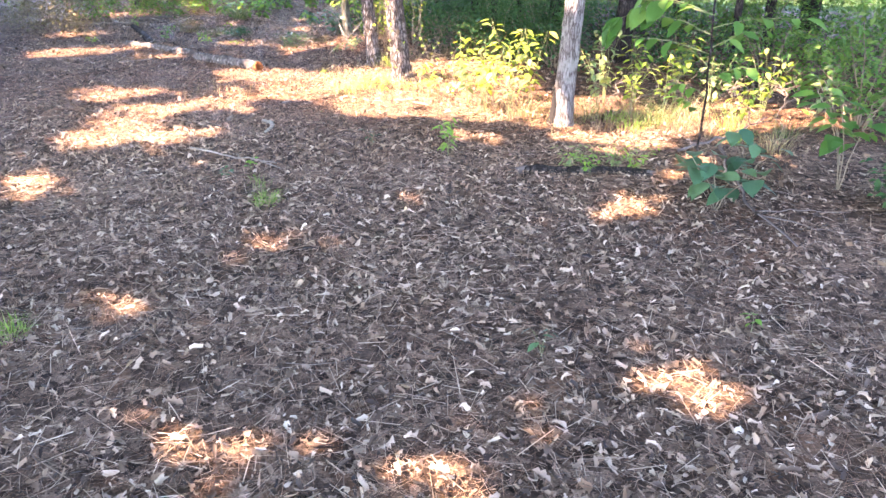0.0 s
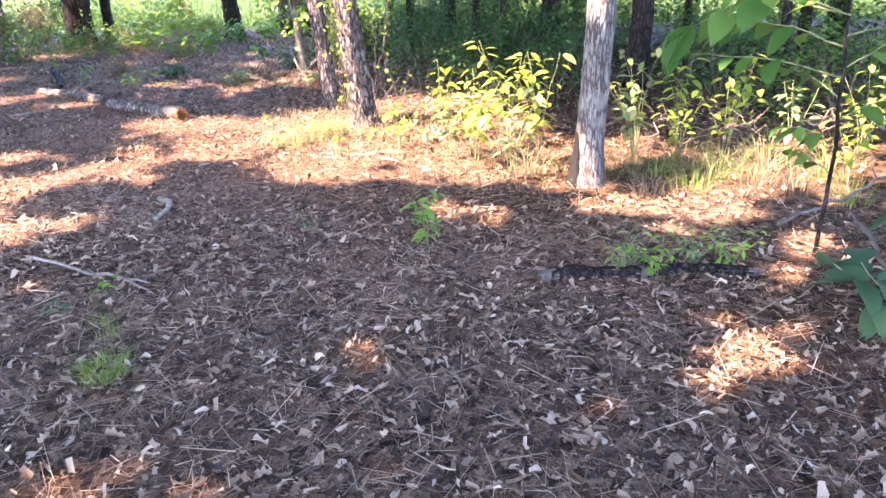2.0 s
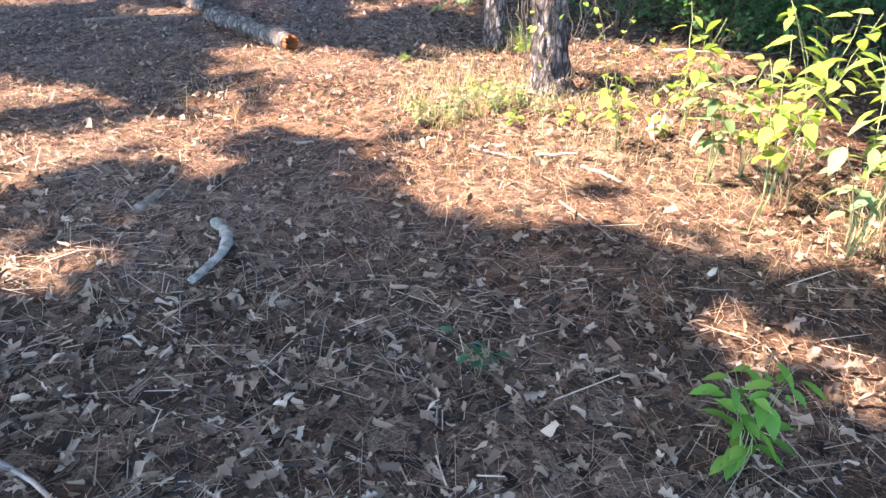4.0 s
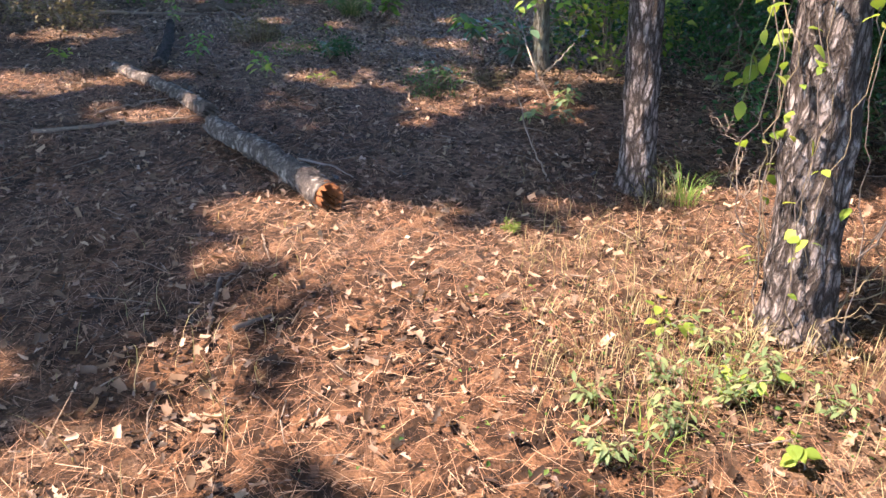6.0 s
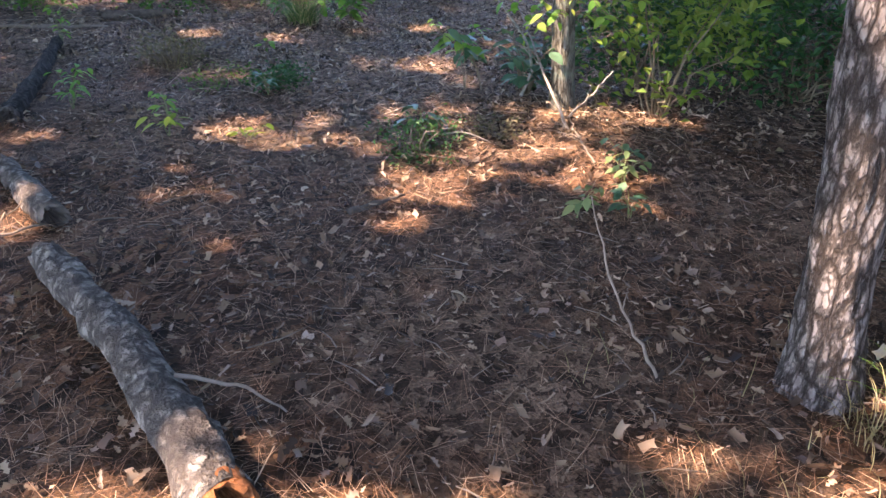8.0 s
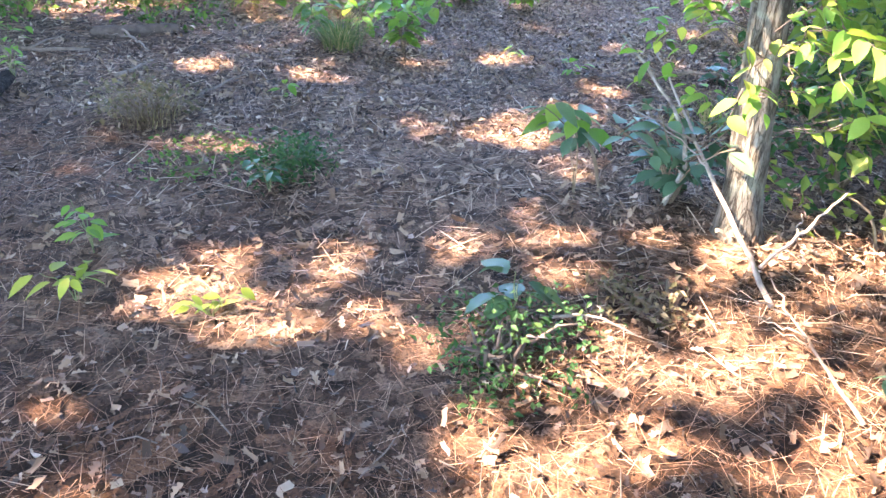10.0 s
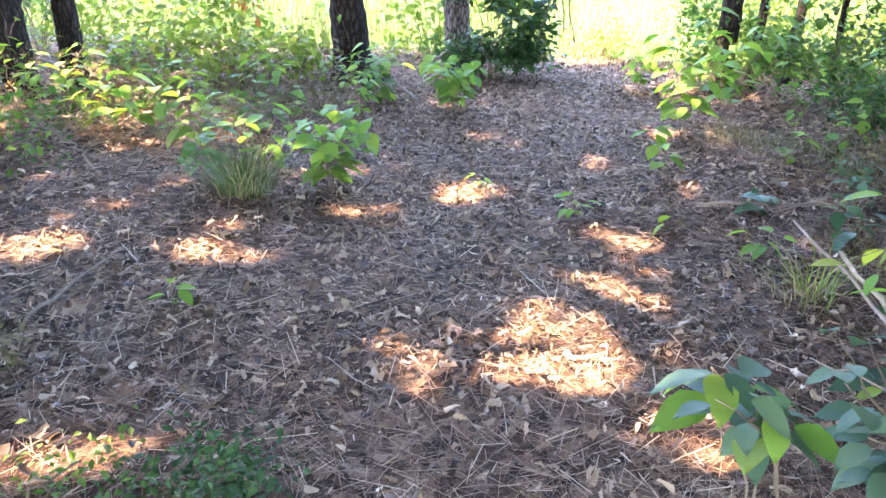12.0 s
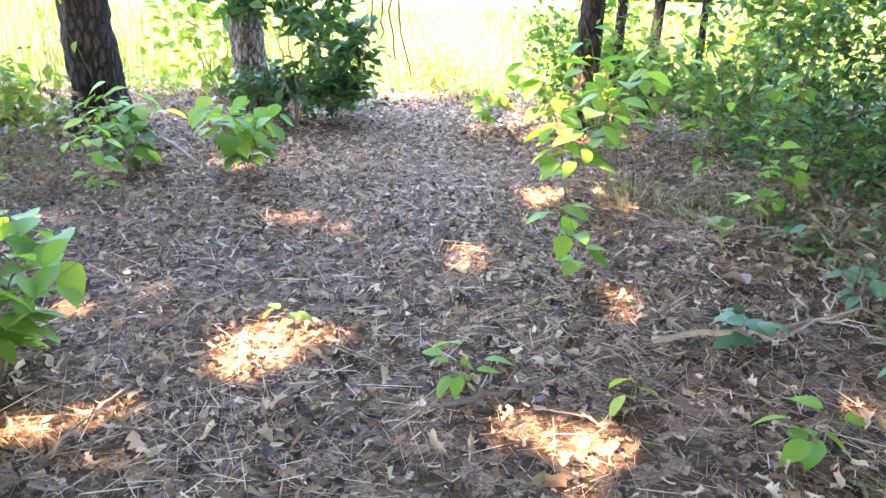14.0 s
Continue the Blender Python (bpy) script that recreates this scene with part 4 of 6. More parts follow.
def shrub(name, label, x, y, h, rad, n, size, material, seed, wood=None, low=0.15, clumps=16, stems=7):
    g = np.random.default_rng(seed)
    t = thing(name, label, "shrub", at=(x, y, float(gz(x, y))))
    v, f, heads = foliage(0, 0, h, rad, n, size, g, low, clumps)
    part("foliage", mesh_of("foliage", v, f, False), material, t)
    for k in range(stems):
        tip = heads[k % len(heads)]
        stem_of(t, [(tip[0] * 0.08, tip[1] * 0.08, -0.03), (tip[0] * 0.4, tip[1] * 0.4, tip[2] * 0.55), tuple(tip)], 0.011, 0.003, wood or STEM, "stem", 7, 0.02, seed + k, 5)
    return t


def tuft(name, label, x, y, n, tall, seed, material, wide=(0.003, 0.006), radius=0.06, spread=1.0):
    g = np.random.default_rng(seed)
    a, r = g.uniform(0, 6.28, n), radius * np.sqrt(g.uniform(0, 1, n))
    tv, tf = blades_template()
    h = g.uniform(*tall, n)
    size = np.stack([g.uniform(*wide, n), h * g.uniform(0.3, 1.5, n) * spread, h], -1)
    place = np.stack([r * np.cos(a), r * np.sin(a), 0 * a - 0.01], -1)
    turn = turns(a - 1.57 + g.normal(size=n) * 0.5, g.normal(size=n) * 0.12, g.normal(size=n) * 0.15)
    t = thing(name, label, "grass", at=(x, y, float(gz(x, y))))
    cut = n if material is NEEDLE else n * 4 // 5
    v, f = scattered(tv, tf, turn[:cut], size[:cut], place[:cut])
    tagged(part("grass", mesh_of("grass", v, f), material, t), kind="stuff")
    if cut < n:
        v, f = scattered(tv, tf, turn[cut:], size[cut:], place[cut:])
        tagged(part("dead_grass", mesh_of("dead_grass", v, f), DEAD_GRASS if material is GRASS_DRY else GRASS_DRY, t, "dry dead blades"), kind="stuff")
    return t


def stick(name, label, points, r, material=None, taper=0.45, wobble=0.008, seed=0, forks=0, category="stick", flat=1.0):
    """A crooked stick through places (x, y, height over the ground)."""
    pts = [(p[0], p[1], float(gz(p[0], p[1])) + (p[2] + 0.01 if len(p) > 2 else r * 0.8 + (0.03 if abs(p[1] - 11.5) > 3 else 0.01))) for p in points]
    o = np.array(pts[0])
    reach = float(np.linalg.norm(np.array(pts[-1]) - o))
    line = bent(np.array(pts) - o, 14, wobble * min(1.0, reach / 0.9), seed)
    v, f = tube(line, np.linspace(r, r * taper, 14), 10, 0.16 if r > 0.014 else 0.1, seed)
    t = thing(name, label, category, at=tuple(o))
    v[:, 2] *= flat
    part("wood", quads_to_mesh("wood", v, f), material or STICK_WOOD, t)
    g = np.random.default_rng(seed + 3)
    for k in range(forks):
        i = int(g.integers(4, 12))
        way = line[-1] - line[0]
        side = np.array([-way[1], way[0], 0]) * g.choice([-1, 1]) * g.uniform(0.2, 0.5) + way * g.uniform(0.1, 0.3)
        tip = line[i] + side * 0.6 + (0, 0, abs(way).max() * g.uniform(0.0, 0.12))
        stem_of(t, [line[i], (line[i] + tip) / 2 + (0, 0, 0.01), tip], r * 0.5, r * 0.15, material or STICK_WOOD, "side_twig", 9, 0.008, seed + k, 5)
    return t


def log_of(name, label, a, b, r0, r1, material, seed, ends=(True, False), sag=0.0):
    """A fallen length of trunk with loose bark and broken, hollowed ends."""
    a, b = np.array([*a, float(gz(*a)) + r0 * 0.8]), np.array([*b, float(gz(*b)) + r1 * 0.8])
    t = thing(name, label, "log", at=tuple(a))
    n = max(10, int(np.linalg.norm(b - a) / 0.05))
    line = bent([(0, 0, 0), tuple((b - a) * 0.5 + (0.02, 0.03, -sag)), tuple(b - a)], n, 0.004, seed)
    rad = np.linspace(r0, r1, n) * (1 + 0.05 * np.sin(np.arange(n) * 0.55 + seed))
    v, f = tube(line, rad, 26, 0.075 if r0 > 0.05 else 0.16, seed)
    keep = f[: (n - 1) * 26]
    part("bark", quads_to_mesh("bark", v, keep), material, t)
    g = np.random.default_rng(seed)
    for at_end, centre, way, r in ((ends[0], line[0], line[0] - line[2], rad[0]), (ends[1], line[-1], line[-1] - line[-3], rad[-1])):
        way = way / np.linalg.norm(way)
        side = np.cross(way, (0, 0, 1.0))
        side /= np.linalg.norm(side)
        top = np.cross(side, way)
        ang = np.linspace(0, 6.283, 26, endpoint=False)
        rings = []
        for k, (rr, push) in enumerate(((1.0, -0.03), (0.93, 0.035), (0.70, 0.02), (0.45, -0.035), (0.2, -0.07))):
            jag = g.normal(size=26) * (0.020 if k else 0.006) + 0.012 * np.sin(2 * ang + k)
            rings.append(centre + way * (push + jag)[:, None] + r * rr * (np.cos(ang)[:, None] * side + np.sin(ang)[:, None] * top))
        rv = np.concatenate(rings)
        i, j = np.meshgrid(np.arange(4), np.arange(26), indexing="ij")
        rf = np.stack([i * 26 + j, i * 26 + (j + 1) % 26, (i + 1) * 26 + (j + 1) % 26, (i + 1) * 26 + j], -1).reshape(-1, 4)
        part("broken_end", mesh_of("broken_end", rv, rf, False), ROT_WOOD if at_end else DARK_LOG, t, "jagged orange rotten wood" if at_end else "")
    return t


# the long broken log and the dark one behind it
log_of("fallen_log", "weathered fallen log with flaking grey bark and an orange rotten end", (-1.30, 11.43), (-2.72, 12.28), 0.078, 0.064, LOG_BARK, 61)
log_of("fallen_log", "broken-off length of grey fallen log, partly sunlit", (-3.05, 12.62), (-4.72, 13.40), 0.064, 0.05, LOG_BARK, 62, (False, False))
log_of("fallen_log", "dark decayed log lying in the shade", (-4.46, 13.66), (-6.15, 15.7), 0.058, 0.045, SHADED_BARK, 63, (False, False))
# the dark bark stands in for shade under and behind these two
log_of("mossy_log", "short log half sunk in the litter, coloured dark for its shade", (3.00, 7.42), (3.46, 7.50), 0.036, 0.032, SHADED_BARK, 64, (False, False))
log_of("mossy_log", "piece of log under fern-like weeds, coloured dark for its shade", (3.48, 7.51), (4.02, 7.60), 0.036, 0.026, SHADED_BARK, 69, (False, False))
log_of("fallen_log", "short dark log beside the brush", (-6.9, 17.15), (-6.45, 17.58), 0.06, 0.05, DARK_LOG, 65, (False, False))
stick("bark_strip", "curved pale lichen-spotted strip of bark", [(0.17, 8.50, 0.03), (0.29, 8.42, 0.045), (0.38, 8.27, 0.045), (0.40, 8.05, 0.025)], 0.027, BARK_BIT, 0.6, 0.003, 66, category="bark", flat=0.7)
stick("wood_piece", "short grey piece of rotten branch", [(-0.28, 8.68), (-0.24, 8.50)], 0.02, STICK_WOOD, 0.9, 0.003, 67, category="wood")
stick("wood_piece", "short brown piece of rotten branch in the litter", [(-1.90, 13.24), (-1.74, 13.53)], 0.016, DARK_LOG, 0.5, 0.006, 68, category="wood")

STICKS = [
    ("long pale dead stick lying across the leaf litter", [(0.03, 7.32), (0.5, 7.16), (0.97, 7.04)], 0.011, PALE_WOOD, 1),
    ("thin dead stick beside the grass tuft", [(0.80, 7.08), (1.06, 6.93)], 0.008, PALE_WOOD, 0),
    ("dry stick in the sunny litter", [(0.80, 9.88), (1.14, 9.79)], 0.009, PALE_WOOD, 0),
    ("crooked grey stick at the edge of the shade", [(1.44, 9.79), (1.54, 9.76), (1.66, 9.66)], 0.013, STICK_WOOD, 1),
    ("thin straight stick on the litter", [(1.43, 9.35), (1.74, 9.08)], 0.006, STICK_WOOD, 0),
    ("pale flat splinter of wood", [(1.18, 9.88, 0.008), (1.38, 9.97, 0.014)], 0.012, PALE_WOOD, 0),
    ("pale splinter of wood in the litter", [(-0.10, 9.54, 0.008), (-0.01, 9.60, 0.012)], 0.012, PALE_WOOD, 0),
    ("long dead branch lying beside the log", [(-3.75, 11.7), (-3.2, 12.31), (-3.05, 12.58)], 0.014, STICK_WOOD, 2),
    ("dead branch across the sunny litter", [(-3.72, 12.25), (-3.57, 12.80)], 0.01, STICK_WOOD, 2),
    ("pale twig sticking out beside the log", [(-1.68, 11.74, 0.10), (-1.5, 11.80, 0.07), (-1.36, 11.80, 0.02)], 0.007, PALE_WOOD, 0),
    ("long thin bent branch leaning in the shade", [(-0.40, 12.42, 0.0), (-0.5, 12.5, 0.1), (-0.62, 12.55, 0.28), (-0.70, 12.6, 0.5)], 0.006, STICK_WOOD, 1),
    ("dark stick on the needles", [(-1.28, 10.55), (-1.04, 10.16)], 0.011, DARK_LOG, 0),
    ("short dark stick on the needles", [(-0.99, 10.26), (-0.92, 10.40)], 0.012, DARK_LOG, 0),
    ("thin curved twig on the needles", [(-1.40, 11.0), (-1.20, 10.78)], 0.005, STICK_WOOD, 0),
    ("dead branch lying in the far litter", [(-7.73, 15.79), (-6.42, 16.63)], 0.025, STICK_WOOD, 3),
    ("pale stick beside the dark weed", [(-1.92, 14.45, 0.05), (-1.75, 14.52, 0.07), (-1.60, 14.54, 0.02)], 0.007, PALE_WOOD, 1),
    ("pale bare stick lying at the foot of the small tree", [(-0.93, 14.35, 0.01), (-1.08, 14.7, 0.03), (-1.22, 15.05, 0.07)], 0.0075, STICK_WOOD, 3),
    ("long bare branch leaning up from the foot of the small tree", [(-1.20, 14.95, 0.01), (-1.45, 15.35, 0.2), (-1.72, 15.9, 0.43), (-1.99, 16.37, 0.62)], 0.011, PALE_WOOD, 2),
    ("bare forked branch at the foot of the small tree", [(-1.26, 15.22, 0.02), (-1.14, 15.32, 0.16), (-1.02, 15.4, 0.33)], 0.009, PALE_WOOD, 1),
    ("bent lichen-covered branch rising from the shrub", [(-1.72, 15.72, 0.0), (-1.65, 15.75, 0.16), (-1.66, 15.75, 0.34), (-1.76, 15.76, 0.47), (-1.87, 15.75, 0.60), (-2.02, 15.74, 0.76)], 0.013, BARK_BIT, 1),
    ("pale curved dead stick by the dark pine", [(-5.08, 21.23, 0.05), (-4.8, 21.05, 0.14), (-4.53, 20.82, 0.03)], 0.022, PALE_WOOD, 2),
    ("long dead branch in the shady brush", [(-2.10, 18.22, 0.04), (-1.74, 18.23, 0.09), (-1.2, 18.5, 0.06)], 0.013, STICK_WOOD, 4),
    ("dead stick by the brush", [(-5.58, 16.1), (-5.68, 16.55)], 0.016, STICK_WOOD, 1),
    ("pale crooked stick by the dark log", [(-6.75, 17.29, 0.06), (-6.03, 16.88, 0.02)], 0.013, PALE_WOOD, 1),
    ("long pale branch lying in the undergrowth on the bank", [(-6.75, 19.5, 0.05), (-6.2, 19.6, 0.09), (-5.75, 19.85, 0.06)], 0.014, PALE_WOOD, 2),
    ("grey branch lying across the bank", [(-5.9, 19.75, 0.04), (-5.5, 19.85, 0.1), (-5.15, 20.05, 0.05)], 0.012, PALE_WOOD, 2),
    ("crooked dead branch among the bank's brush", [(-7.4, 19.0, 0.05), (-6.8, 18.8, 0.16), (-6.3, 18.95, 0.04)], 0.013, STICK_WOOD, 3),
    ("long thin stick in the shaded litter", [(-4.80, 16.05), (-4.92, 16.85)], 0.009, STICK_WOOD, 0),
    ("dry stick in dappled light", [(-3.84, 17.95), (-3.96, 17.5)], 0.007, STICK_WOOD, 0),
    ("dark stick lying beside the track", [(-2.85, 17.82), (-2.45, 18.0)], 0.011, DARK_LOG, 1),
    ("dead stick in the dark shade", [(1.5, 12.9), (2.6, 13.3)], 0.014, PALE_WOOD, 3),
    ("dead stick under the shrubs", [(4.3, 8.35, 0.02), (4.75, 8.62, 0.14), (5.1, 8.8, 0.3)], 0.014, DARK_LOG, 3),
]
for k, (label, pts, r, mat, forks) in enumerate(STICKS):
    stick("fallen_stick", label, pts, r, mat, 0.4, 0.007, 100 + k, forks)

# the scar and the hanging vines
scar_tree = [t for t, *_ in TREES][2]
zz = np.linspace(0.0, 0.42, 12)
sv, sf = [], []
for i, z in enumerate(zz):
    r = 0.106 * (1 + 0.4 * math.exp(-z / 0.10)) * (1 - 0.07 * z) + 0.010
    mid, half = -2.55 + 0.5 * z, 0.42 * (1.05 - (i / 11) ** 1.5) + 0.05 * math.sin(i * 2.1)
    for a in np.linspace(mid - half, mid + half, 7):
        sv.append((3.18 + r * math.cos(a), 9.27 + r * math.sin(a), z))
for i in range(11):
    for j in range(6):
        sf.append((i * 7 + j, i * 7 + j + 1, (i + 1) * 7 + j + 1, (i + 1) * 7 + j))
part("scar", mesh_of("scar", np.array(sv), np.array(sf)), SCAR, scar_tree, "scar with its shade put into the black")


def vine(label, x, y, r, seed, n=9, top=2.2, leaves=26, mat=None, size=0.055, way=None):
    """Thin stems that climb round a trunk and droop off it."""
    g = np.random.default_rng(seed)
    t = thing("climbing_vine", label, "vine", at=(x, y, 0))
    me = leaf_of(size, 0.75, mat or LEAF_YELLOW, 0.1, 0.3)
    for k in range(n):
        a0 = g.uniform(0, 6.28) if way is None else g.normal(way, 0.8)
        pts, droops = [], k % 2 == 1
        for u in np.linspace(0, 1, 6):
            a = a0 + 0.7 * u * g.normal()
            out = r * (1.25 - 0.1 * u) + 0.01 + (0.28 * math.sin(u * 3.1) * g.uniform(0.4, 1.1) if droops else 0)
            z = top * u if not droops else top * (0.15 + 0.75 * u) * g.uniform(0.85, 1.05)
            pts.append((out * math.cos(a) - 0.09 * z, out * math.sin(a), z))
        line = stem_of(t, pts, g.uniform(0.0016, 0.0032), 0.001, DARK_LOG if k % 3 else STEM, "vine_stem", 30, 0.012, seed + k, 5)
        for _ in range(leaves // n):
            p = line[int(g.integers(3, 30))]
            put_leaf(STEMS[-1], me, tuple(p + g.normal(size=3) * 0.02), g.uniform(0, 6.28), g.uniform(-0.9, 0.2), g.uniform(-0.6, 0.6), g.uniform(0.6, 1.3))
    return t


vine("tangled dead vines and few yellow leaves on the pine", 0.93, 11.2, 0.13, 71, 16, 2.3, 130, None, 0.05)
vine("dry brown vines on the slim trunk at the edge", -8.15, 20.5, 0.13, 72, 9, 2.6, 20, LEAF_BRIGHT, 0.09)
vine("leafy climber on the thick dark trunk", -8.5, 19.9, 0.33, 73, 7, 2.6, 30, LEAF_BRIGHT, 0.11, -1.2)
vine("grey dry vines on the leaning pine", -5.66, 22.05, 0.24, 74, 8, 2.4, 30, LEAF_BRIGHT, 0.09, 3.4)

# the leafy shoot that hangs beside the pine
shoot = thing("hanging_shoot", "hanging shoot with toothed yellow-green leaves beside the pine", "vine", at=(0.93, 11.2, 0))
for a, b, c in (((-0.05, 0.06, 2.0), (-0.30, 0.10, 1.5), (-0.36, 0.18, 0.82)), ((-0.05, 0.06, 1.9), (-0.10, 0.2, 1.3), (-0.34, 0.22, 0.95))):
    line = stem_of(shoot, [a, b, c], 0.005, 0.002, GREEN_STEM, "shoot", 16, 0.012, 75, 5)
    me = leaf_of(0.085, 0.6, LEAF_YELLOW, 0.1, 0.25)
    for k in range(4, 16):
        put_leaf(STEMS[-1], me, tuple(line[k]), k * 2.3, rng.uniform(-1.2, -0.2), rng.uniform(-0.5, 0.5), rng.uniform(0.6, 1.15))

# start of the walk: sapling, big-leaved shrub, weeds
sapling = thing("sapling", "thin sapling with broad green leaves, shade coloured into stem and leaves", "sapling", at=(4.40, 7.92, 0))
# the near-black bark puts the stem's shade into its colour
line = stem_of(sapling, [(0, 0, -0.03), (0.02, 0.0, 0.7), (-0.02, 0.03, 1.4), (0.05, 0.05, 2.3)], 0.012, 0.006, SHADED_BARK, "stem", 20, 0.006, 81)
big = leaf_of(0.17, 0.62, LEAF_SHADED, 0.12, 0.25)
for k, (h, far, a) in enumerate(((0.55, 0.25, 2.6), (0.7, 0.3, 3.4), (0.85, 0.35, -0.3), (0.95, 0.4, 2.2), (1.05, 0.75, 3.05), (1.1, 0.5, 0.5), (1.2, 0.6, 2.7), (1.25, 0.7, -0.5), (1.35, 0.6, 3.5), (1.45, 0.5, 0.9), (1.55, 0.7, 3.0), (1.6, 0.5, -1.0), (1.75, 0.5, 2.4))):
    base = np.array([np.interp(h - 0.1, line[:, 2], line[:, i]) for i in range(3)])
    tip = base + (far * math.cos(a), far * math.sin(a), 0.12)
    bl = stem_of(sapling, [base, (base + tip) / 2 + (0, 0, 0.05), tip], 0.005, 0.002, GREEN_STEM, "branch", 8, 0.004, 82 + k, 5)
    for j in range(2, 8):
        put_leaf(STEMS[-1], big, tuple(bl[j]), a - 1.57 + (0.9 if j % 2 else -0.9) * (j < 7), rng.uniform(-0.75, 0.0), rng.uniform(-0.5, 0.5), rng.uniform(0.55, 1.15))
huge = leaf_of(0.27, 0.6, LEAF_SHADED, 0.12, 0.3)
bl = stem_of(sapling, [(0, 0.02, 1.25), (-0.4, 0.1, 1.36), (-0.72, 0.14, 1.2)], 0.005, 0.002, GREEN_STEM, "branch", 9, 0.004, 97, 5)
for k, (j, yaw, pitch) in enumerate(((8, 1.5, -0.9), (8, 2.4, -0.8), (8, 0.7, -1.0), (6, 2.9, -0.6), (6, 0.4, -0.7), (4, 2.7, -0.4))):
    put_leaf(STEMS[-1], huge, tuple(bl[j]), yaw, pitch, rng.uniform(-0.4, 0.4), rng.uniform(0.8, 1.1))
plant("broadleaf_shrub", "low shrub with large dark green oval leaves", 4.45, 6.85, 0.42, 34, 0.21, LEAF_DARK, 83, 0.62, 5, 0.34, 0.3, stem_mat=STEM, stem_r=0.006, category="shrub")
plant("broadleaf_shrub", "low shrub with large dark green oval leaves in shade", 4.72, 7.35, 0.5, 22, 0.18, LEAF_DARK, 84, 0.62, 4, 0.3, 0.3, stem_mat=STEM, stem_r=0.006, category="shrub")
plant("broadleaf_shrub", "upright shrub with broad green leaves in half shade", 5.45, 7.55, 0.85, 46, 0.17, LEAF_SHADED, 85, 0.62, 5, 0.34, 0.35, stem_mat=STEM, stem_r=0.006, category="shrub")
stick("fallen_stick", "dark bent branch lying under the big-leaved shrub", [(4.58, 7.95, 0.22), (4.62, 7.6, 0.10), (4.70, 6.9, 0.02), (4.86, 6.15)], 0.014, DARK_LOG, 0.4, 0.012, 86, 2)
for k, (x, y, h, n, l) in enumerate(((2.62, 9.25, 0.72, 14, 0.15), (2.30, 9.65, 0.85, 16, 0.17), (2.80, 9.75, 0.95, 18, 0.17), (2.05, 9.95, 0.7, 12, 0.15), (2.5, 10.35, 1.0, 16, 0.18), (1.85, 10.6, 0.75, 12, 0.15), (3.6, 10.3, 0.9, 14, 0.16), (3.9, 9.95, 0.6, 12, 0.13), (4.25, 10.0, 0.75, 14, 0.14), (4.7, 9.8, 0.7, 12, 0.14), (5.0, 9.4, 0.55, 12, 0.13), (5.3, 10.1, 0.8, 14, 0.15), (3.55, 9.75, 0.75, 12, 0.15), (3.95, 10.5, 0.8, 12, 0.16), (4.4, 10.6, 0.8, 12, 0.16), (5.7, 9.6, 0.7, 10, 0.15), (1.55, 10.2, 0.5, 9, 0.14), (2.2, 10.1, 0.6, 10, 0.16))):
    plant("tall_weed", "tall sunlit weed with drooping yellow-green leaves", x, y, h, n * 3, l * 0.78, LEAF_YELLOW if k % 3 else LEAF_PALE, 200 + k, 0.45, 4, 0.3, 0.3, stem_r=0.004, category="weed")
for k, (x, y, tall) in enumerate(((3.62, 9.0, 0.34), (3.9, 9.1, 0.3), (4.2, 9.6, 0.5), (4.5, 9.7, 0.55), (3.85, 9.75, 0.5), (4.9, 9.5, 0.45), (5.4, 9.3, 0.45), (2.75, 9.5, 0.4), (2.4, 9.9, 0.4), (3.7, 9.55, 0.36), (4.05, 9.35, 0.4), (4.35, 9.3, 0.42), (4.6, 9.15, 0.36), (4.9, 9.0, 0.34), (3.45, 9.55, 0.35), (5.2, 8.7, 0.5))):
    tuft("grass_clump", "arching clump of half-dry yellow grass in the sun", x, y, 80, (tall * 0.4, tall), 220 + k, (DEAD_GRASS, GRASS_GREEN, GRASS_SHADED, GRASS_DRY)[k % 4], (0.002, 0.006), 0.14, 1.9)
tuft("grass_tuft", "small bright green tuft of fresh grass", 1.26, 6.22, 260, (0.07, 0.17), 230, GRASS_GREEN, (0.003, 0.005), 0.085, 1.1)
tuft("grass_tuft", "sparse dull green tuft behind a fresher one", 1.02, 6.62, 60, (0.06, 0.15), 231, GRASS_GREEN, (0.002, 0.004), 0.10, 1.0)
tuft("grass_tuft", "small green tuft at the start of the walk", 0.86, 4.17, 150, (0.06, 0.15), 232, GRASS_GREEN, (0.003, 0.005), 0.09, 1.1)
tuft("needle_clump", "matted clump of brown pine straw on grey leaves", 1.74, 6.1, 420, (0.015, 0.05), 239, NEEDLE, (0.001, 0.002), 0.13, 3.0)
plant("seedling", "small pale green seedling in the litter", 0.78, 6.93, 0.11, 12, 0.05, LEAF_BRIGHT, 233, 0.6, 2, 0.06, 0.2, stem_r=0.002)
plant("seedling", "bluish seedling in the leaf litter", 0.70, 6.68, 0.12, 10, 0.055, LEAF_DARK, 234, 0.6, 2, 0.07, 0.2, stem_r=0.002)
plant("seedling", "upright feathery green seedling", 2.26, 7.88, 0.36, 48, 0.08, LEAF_BRIGHT, 235, 0.42, 6, 0.13, 0.15, stem_r=0.002)
plant("seedling", "faint green sprig in the shade", 1.5, 8.0, 0.16, 14, 0.06, LEAF_DARK, 236, 0.45, 3, 0.10, 0.15, stem_r=0.002)
plant("seedling", "single pale seedling among oak leaves", 4.42, 5.0, 0.10, 7, 0.055, LEAF_BRIGHT, 237, 0.6, 1, 0.06, 0.3, stem_r=0.002)
